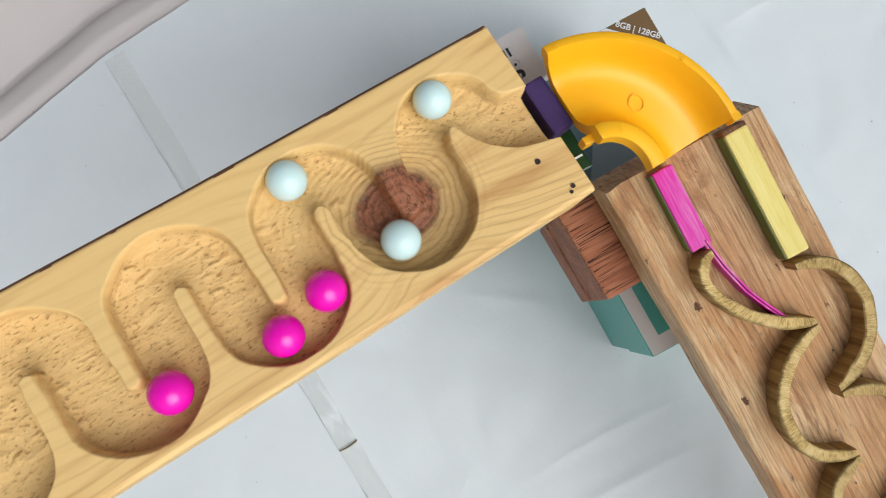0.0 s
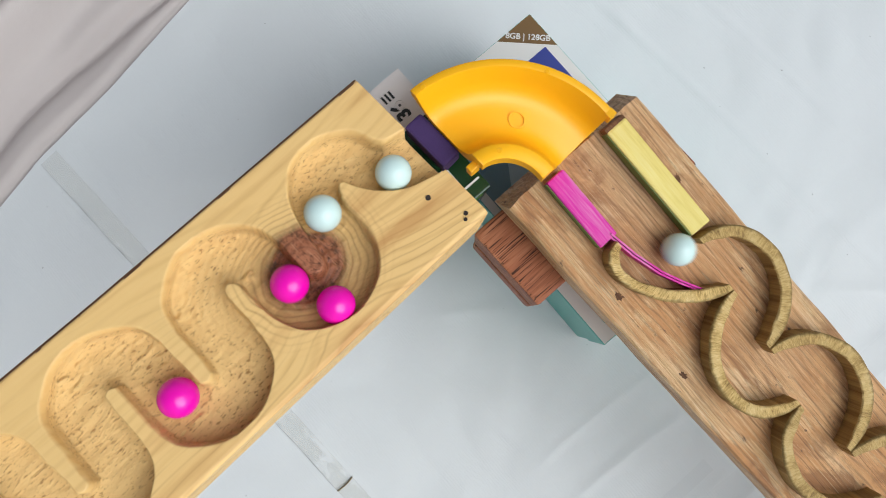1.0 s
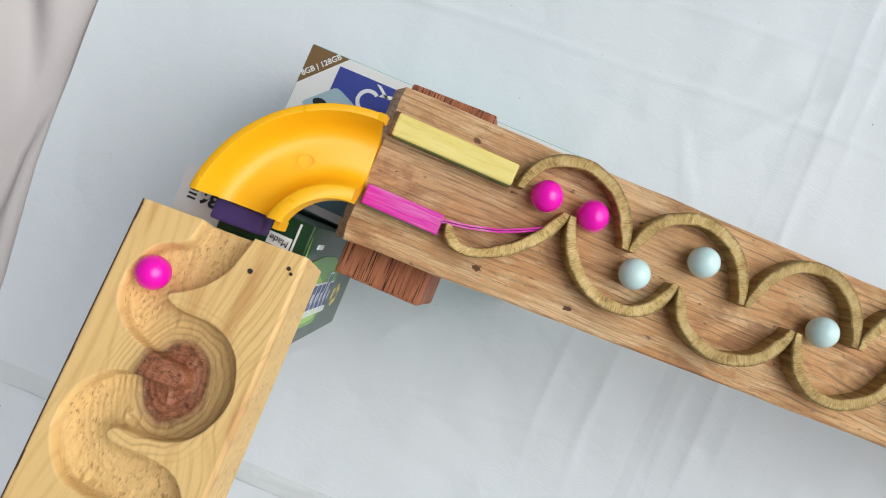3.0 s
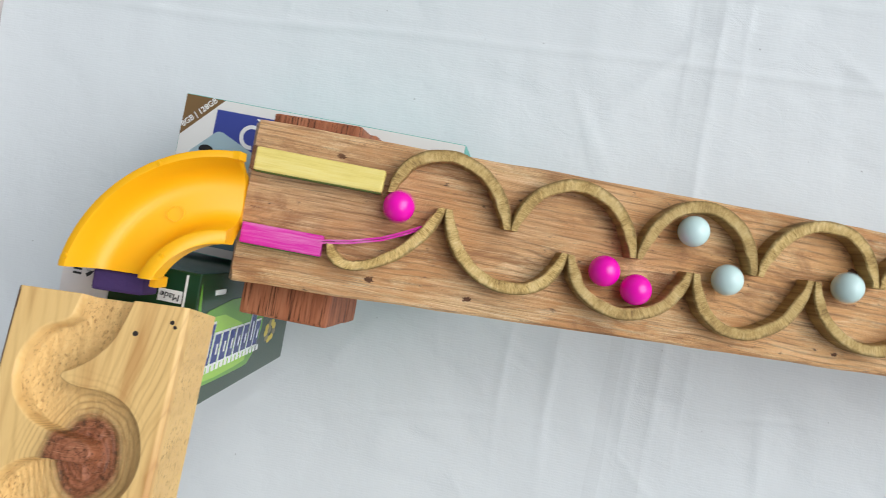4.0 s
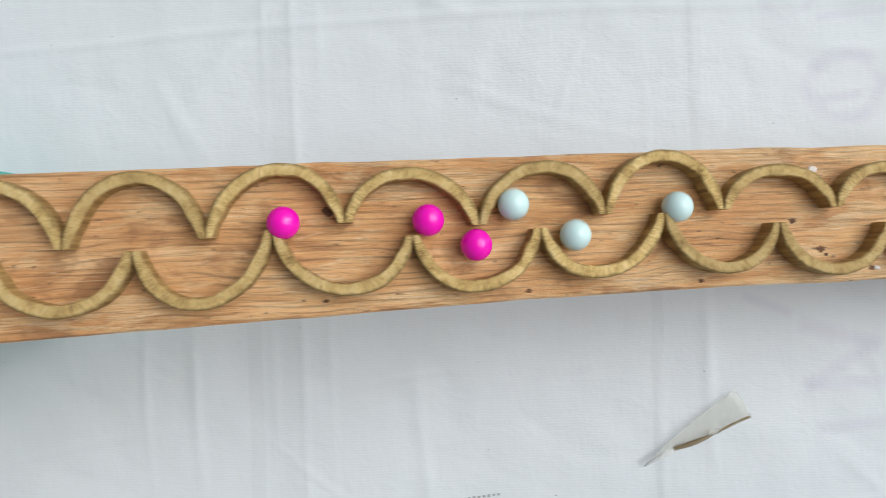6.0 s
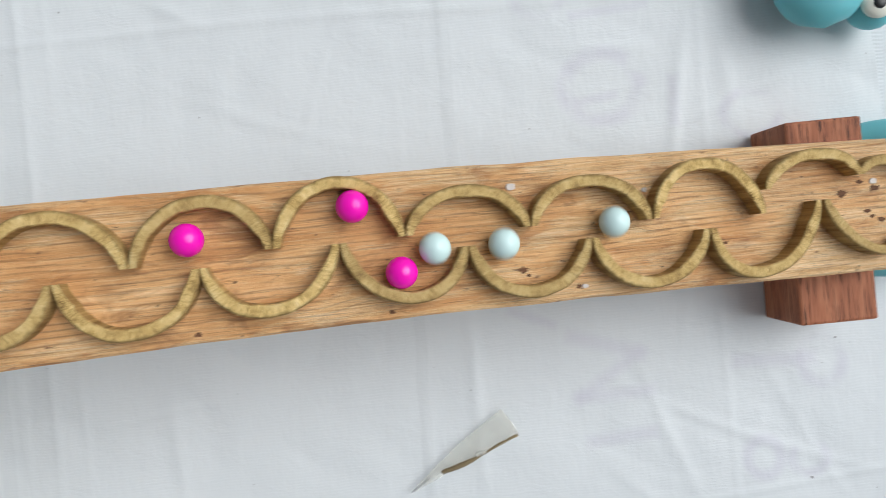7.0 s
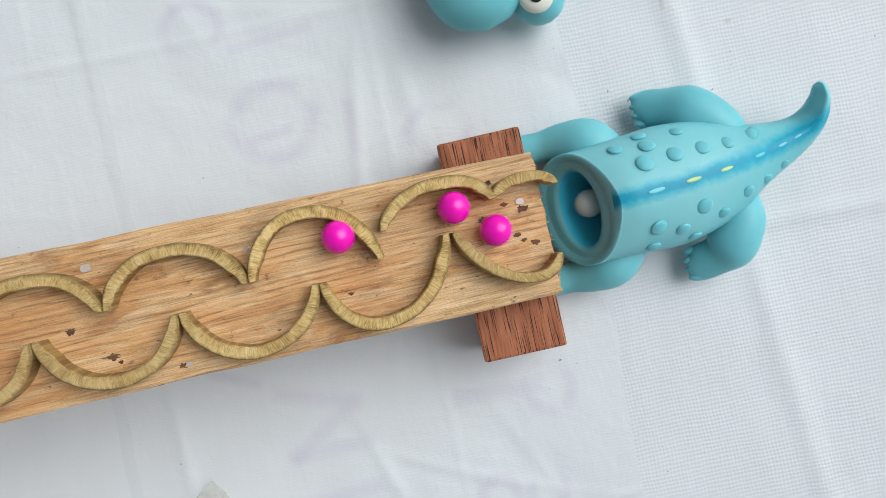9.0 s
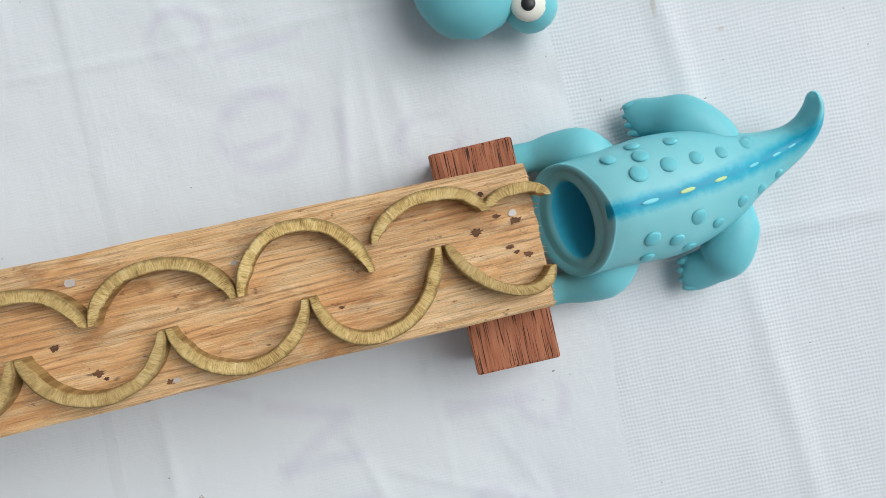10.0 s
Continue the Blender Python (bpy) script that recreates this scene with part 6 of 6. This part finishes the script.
    walk(marbles[4], [(0, at(0.0092, -0.1965, 0.2632)), (0.1, at(0.0082, -0.1850, 0.2608)), (0.2, at(-0.0010, -0.1754, 0.2588)), (0.3, at(-0.0166, -0.1763, 0.2590)), (0.4, at(-0.0286, -0.1778, 0.2593)), (0.5, at(-0.0346, -0.1754, 0.2588)), (0.6, at(-0.0426, -0.1697, 0.2576)), (0.7, at(-0.0442, -0.1571, 0.2550)), (0.8, at(-0.0337, -0.1460, 0.2527)), (0.9, at(-0.0203, -0.1453, 0.2525)), (1, at(-0.0127, -0.1447, 0.2524)), (1.1, at(0.0016, -0.1427, 0.2520)), (1.2, at(0.0061, -0.1323, 0.2498)), (1.3, at(0.0008, -0.1203, 0.2473)), (1.4, at(-0.0139, -0.1164, 0.2465)), (1.5, at(-0.0190, -0.1173, 0.2467)), (1.6, at(-0.0326, -0.1174, 0.2467)), (1.7, at(-0.0465, -0.1110, 0.2454)), (1.8, at(-0.0496, -0.0984, 0.2427)), (1.9, at(-0.0384, -0.0875, 0.2405)), (2, at(-0.0295, -0.0842, 0.2398)), (2.1, at(-0.0226, -0.0759, 0.2380)), (2.2, at(-0.0229, -0.0603, 0.2375)), (2.3, at(-0.0212, -0.0391, 0.2347)), (2.4, at(-0.0159, -0.0208, 0.2281)), (2.5, at(0.0017, -0.0111, 0.2206)), (2.6, at(0.0226, -0.0083, 0.2127)), (2.7, at(0.0445, -0.0092, 0.2083)), (2.8, at(0.0665, -0.0107, 0.2043)), (2.9, at(0.0877, -0.0048, 0.2005)), (3, at(0.1052, 0.0084, 0.1973)), (3.1, at(0.1248, 0.0102, 0.1937)), (3.2, at(0.1383, -0.0066, 0.1912)), (3.3, at(0.1565, -0.0156, 0.1879)), (3.4, at(0.1618, -0.0067, 0.1870)), (3.5, at(0.1670, -0.0029, 0.1861)), (3.6, at(0.1757, 0.0079, 0.1846)), (3.7, at(0.1892, 0.0155, 0.1822)), (3.8, at(0.1919, 0.0056, 0.1817)), (3.9, at(0.1968, -0.0052, 0.1809)), (4, at(0.2028, -0.0121, 0.1799)), (4.1, at(0.2108, -0.0180, 0.1784)), (4.2, at(0.2223, -0.0150, 0.1765)), (4.3, at(0.2262, -0.0044, 0.1758)), (4.4, at(0.2306, 0.0083, 0.1750)), (4.5, at(0.2388, 0.0126, 0.1736)), (4.6, at(0.2488, 0.0187, 0.1719)), (4.7, at(0.2598, 0.0114, 0.1699)), (4.8, at(0.2625, -0.0008, 0.1695)), (4.9, at(0.2664, -0.0152, 0.1688)), (5, at(0.2761, -0.0159, 0.1671)), (5.1, at(0.2897, -0.0155, 0.1648)), (5.2, at(0.2969, -0.0056, 0.1635)), (5.3, at(0.3013, 0.0052, 0.1627)), (5.4, at(0.3107, 0.0188, 0.1611)), (5.5, at(0.3279, 0.0139, 0.1581)), (5.6, at(0.3356, -0.0043, 0.1568)), (5.7, at(0.3465, -0.0133, 0.1549)), (5.8, at(0.3593, -0.0024, 0.1527)), (5.9, at(0.3721, 0.0086, 0.1504)), (6, at(0.3850, 0.0043, 0.1482)), (6.1, at(0.3978, -0.0093, 0.1460)), (6.2, at(0.4106, -0.0133, 0.1438)), (6.3, at(0.4234, -0.0022, 0.1415)), (6.4, at(0.4362, 0.0086, 0.1393)), (6.5, at(0.4490, 0.0039, 0.1371)), (6.6, at(0.4619, -0.0096, 0.1349)), (6.7, at(0.4747, -0.0133, 0.1326)), (6.8, at(0.4875, -0.0020, 0.1304)), (6.9, at(0.4964, 0.0159, 0.1289)), (7, at(0.5128, 0.0208, 0.1260)), (7.1, at(0.5218, 0.0050, 0.1245)), (7.2, at(0.5320, -0.0149, 0.1227)), (7.3, at(0.5477, -0.0087, 0.1200)), (7.4, at(0.5566, 0.0066, 0.1184)), (7.5, at(0.5746, 0.0115, 0.1153)), (7.6, at(0.5869, -0.0040, 0.1132)), (7.7, at(0.6013, -0.0160, 0.1107)), (7.8, at(0.6148, -0.0044, 0.1083)), (7.9, at(0.6252, 0.0102, 0.1065)), (8, at(0.6455, 0.0069, 0.1030)), (8.1, at(0.6606, -0.0095, 0.1004)), (8.2, at(0.6776, -0.0129, 0.0974)), (8.3, at(0.6857, 0.0006, 0.0960)), (8.4, at(0.7025, 0.0126, 0.0931)), (8.5, at(0.7116, 0.0048, 0.0915)), (8.6, at(0.7169, -0.0107, 0.0906)), (8.7, at(0.7318, -0.0161, 0.0880)), (8.8, at(0.7443, -0.0040, 0.0858)), (8.9, at(0.7485, 0.0106, 0.0851)), (9, at(0.7651, 0.0143, 0.0822)), (9.1, at(0.7821, 0.0021, 0.0793)), (9.2, at(0.8002, -0.0073, 0.0761)), (9.3, at(0.8049, 0.0050, 0.0753)), (9.4, at(0.8163, -0.0033, 0.0580)), (9.5, at(0.8335, -0.0095, 0.0260)), (9.6, at(0.8700, -0.0047, 0.0220)), (9.7, at(0.8740, 0.0040, 0.0125)), (10, at(0.8740, 0.0040, 0.0125))])
    walk(marbles[5], [(0, at(0.0077, -0.2389, 0.2721)), (0.1, at(-0.0010, -0.2326, 0.2708)), (0.2, at(-0.0111, -0.2340, 0.2711)), (0.3, at(-0.0215, -0.2340, 0.2711)), (0.4, at(-0.0296, -0.2332, 0.2709)), (0.5, at(-0.0354, -0.2286, 0.2700)), (0.6, at(-0.0408, -0.2202, 0.2682)), (0.7, at(-0.0350, -0.2086, 0.2658)), (0.8, at(-0.0227, -0.2039, 0.2648)), (0.9, at(-0.0111, -0.2043, 0.2649)), (1, at(-0.0053, -0.2038, 0.2648)), (1.1, at(0.0058, -0.1993, 0.2638)), (1.2, at(0.0095, -0.1896, 0.2618)), (1.3, at(0.0035, -0.1780, 0.2594)), (1.4, at(-0.0106, -0.1766, 0.2591)), (1.5, at(-0.0155, -0.1753, 0.2588)), (1.6, at(-0.0274, -0.1758, 0.2589)), (1.7, at(-0.0392, -0.1710, 0.2579)), (1.8, at(-0.0462, -0.1611, 0.2558)), (1.9, at(-0.0365, -0.1496, 0.2534)), (2, at(-0.0299, -0.1458, 0.2526)), (2.1, at(-0.0149, -0.1452, 0.2525)), (2.2, at(-0.0024, -0.1436, 0.2522)), (2.3, at(0.0062, -0.1360, 0.2506)), (2.4, at(0.0050, -0.1249, 0.2483)), (2.5, at(-0.0039, -0.1178, 0.2468)), (2.6, at(-0.0148, -0.1174, 0.2467)), (2.7, at(-0.0262, -0.1173, 0.2467)), (2.8, at(-0.0367, -0.1137, 0.2459)), (2.9, at(-0.0453, -0.1064, 0.2444)), (3, at(-0.0447, -0.0964, 0.2423)), (3.1, at(-0.0376, -0.0888, 0.2407)), (3.2, at(-0.0278, -0.0833, 0.2396)), (3.3, at(-0.0221, -0.0738, 0.2376)), (3.4, at(-0.0235, -0.0575, 0.2368)), (3.5, at(-0.0210, -0.0438, 0.2364)), (3.6, at(-0.0165, -0.0194, 0.2281)), (3.7, at(0.0062, -0.0080, 0.2186)), (3.8, at(0.0397, -0.0101, 0.2082)), (3.9, at(0.0778, -0.0070, 0.2015)), (4, at(0.0961, 0.0009, 0.1984)), (4.1, at(0.1151, 0.0192, 0.1951)), (4.2, at(0.1293, 0.0075, 0.1926)), (4.3, at(0.1365, -0.0088, 0.1913)), (4.4, at(0.1502, -0.0164, 0.1890)), (4.5, at(0.1616, -0.0137, 0.1870)), (4.6, at(0.1673, 0.0011, 0.1860)), (4.7, at(0.1765, 0.0146, 0.1844)), (4.8, at(0.1899, 0.0130, 0.1821)), (4.9, at(0.1965, 0.0015, 0.1809)), (5, at(0.2024, -0.0049, 0.1799)), (5.1, at(0.2071, -0.0176, 0.1791)), (5.2, at(0.2189, -0.0156, 0.1770)), (5.3, at(0.2311, -0.0102, 0.1749)), (5.4, at(0.2381, 0.0062, 0.1737)), (5.5, at(0.2559, 0.0160, 0.1706)), (5.6, at(0.2671, 0.0028, 0.1687)), (5.7, at(0.2772, -0.0170, 0.1669)), (5.8, at(0.2901, -0.0113, 0.1647)), (5.9, at(0.3029, 0.0025, 0.1625)), (6, at(0.3158, 0.0056, 0.1602)), (6.1, at(0.3287, -0.0060, 0.1580)), (6.2, at(0.3415, -0.0156, 0.1558)), (6.3, at(0.3544, -0.0093, 0.1535)), (6.4, at(0.3672, 0.0044, 0.1513)), (6.5, at(0.3801, 0.0069, 0.1491)), (6.6, at(0.3929, -0.0049, 0.1468)), (6.7, at(0.4058, -0.0141, 0.1446)), (6.8, at(0.4186, -0.0074, 0.1424)), (6.9, at(0.4281, 0.0029, 0.1407)), (7, at(0.4360, 0.0117, 0.1394)), (7.1, at(0.4518, 0.0136, 0.1366)), (7.2, at(0.4608, -0.0041, 0.1351)), (7.3, at(0.4753, -0.0135, 0.1325)), (7.4, at(0.4880, 0.0000, 0.1303)), (7.5, at(0.4979, 0.0180, 0.1286)), (7.6, at(0.5146, 0.0224, 0.1257)), (7.7, at(0.5238, 0.0061, 0.1241)), (7.8, at(0.5346, -0.0133, 0.1222)), (7.9, at(0.5484, -0.0064, 0.1198)), (8, at(0.5572, 0.0087, 0.1183)), (8.1, at(0.5751, 0.0149, 0.1152)), (8.2, at(0.5896, -0.0015, 0.1127)), (8.3, at(0.6061, -0.0122, 0.1098)), (8.4, at(0.6174, 0.0024, 0.1079)), (8.5, at(0.6321, 0.0112, 0.1053)), (8.6, at(0.6480, 0.0031, 0.1026)), (8.7, at(0.6654, -0.0143, 0.0995)), (8.8, at(0.6801, -0.0088, 0.0970)), (8.9, at(0.6902, 0.0061, 0.0952)), (9, at(0.7082, 0.0127, 0.0921)), (9.1, at(0.7161, -0.0020, 0.0907)), (9.2, at(0.7263, -0.0202, 0.0890)), (9.3, at(0.7413, -0.0140, 0.0864)), (9.4, at(0.7466, 0.0021, 0.0854)), (9.5, at(0.7553, 0.0159, 0.0839)), (9.6, at(0.7720, 0.0111, 0.0810)), (9.7, at(0.7915, -0.0046, 0.0776)), (9.8, at(0.8165, 0.0090, 0.0580)), (9.9, at(0.8344, 0.0134, 0.0260)), (10, at(0.8700, 0.0040, 0.0220))])


motions()
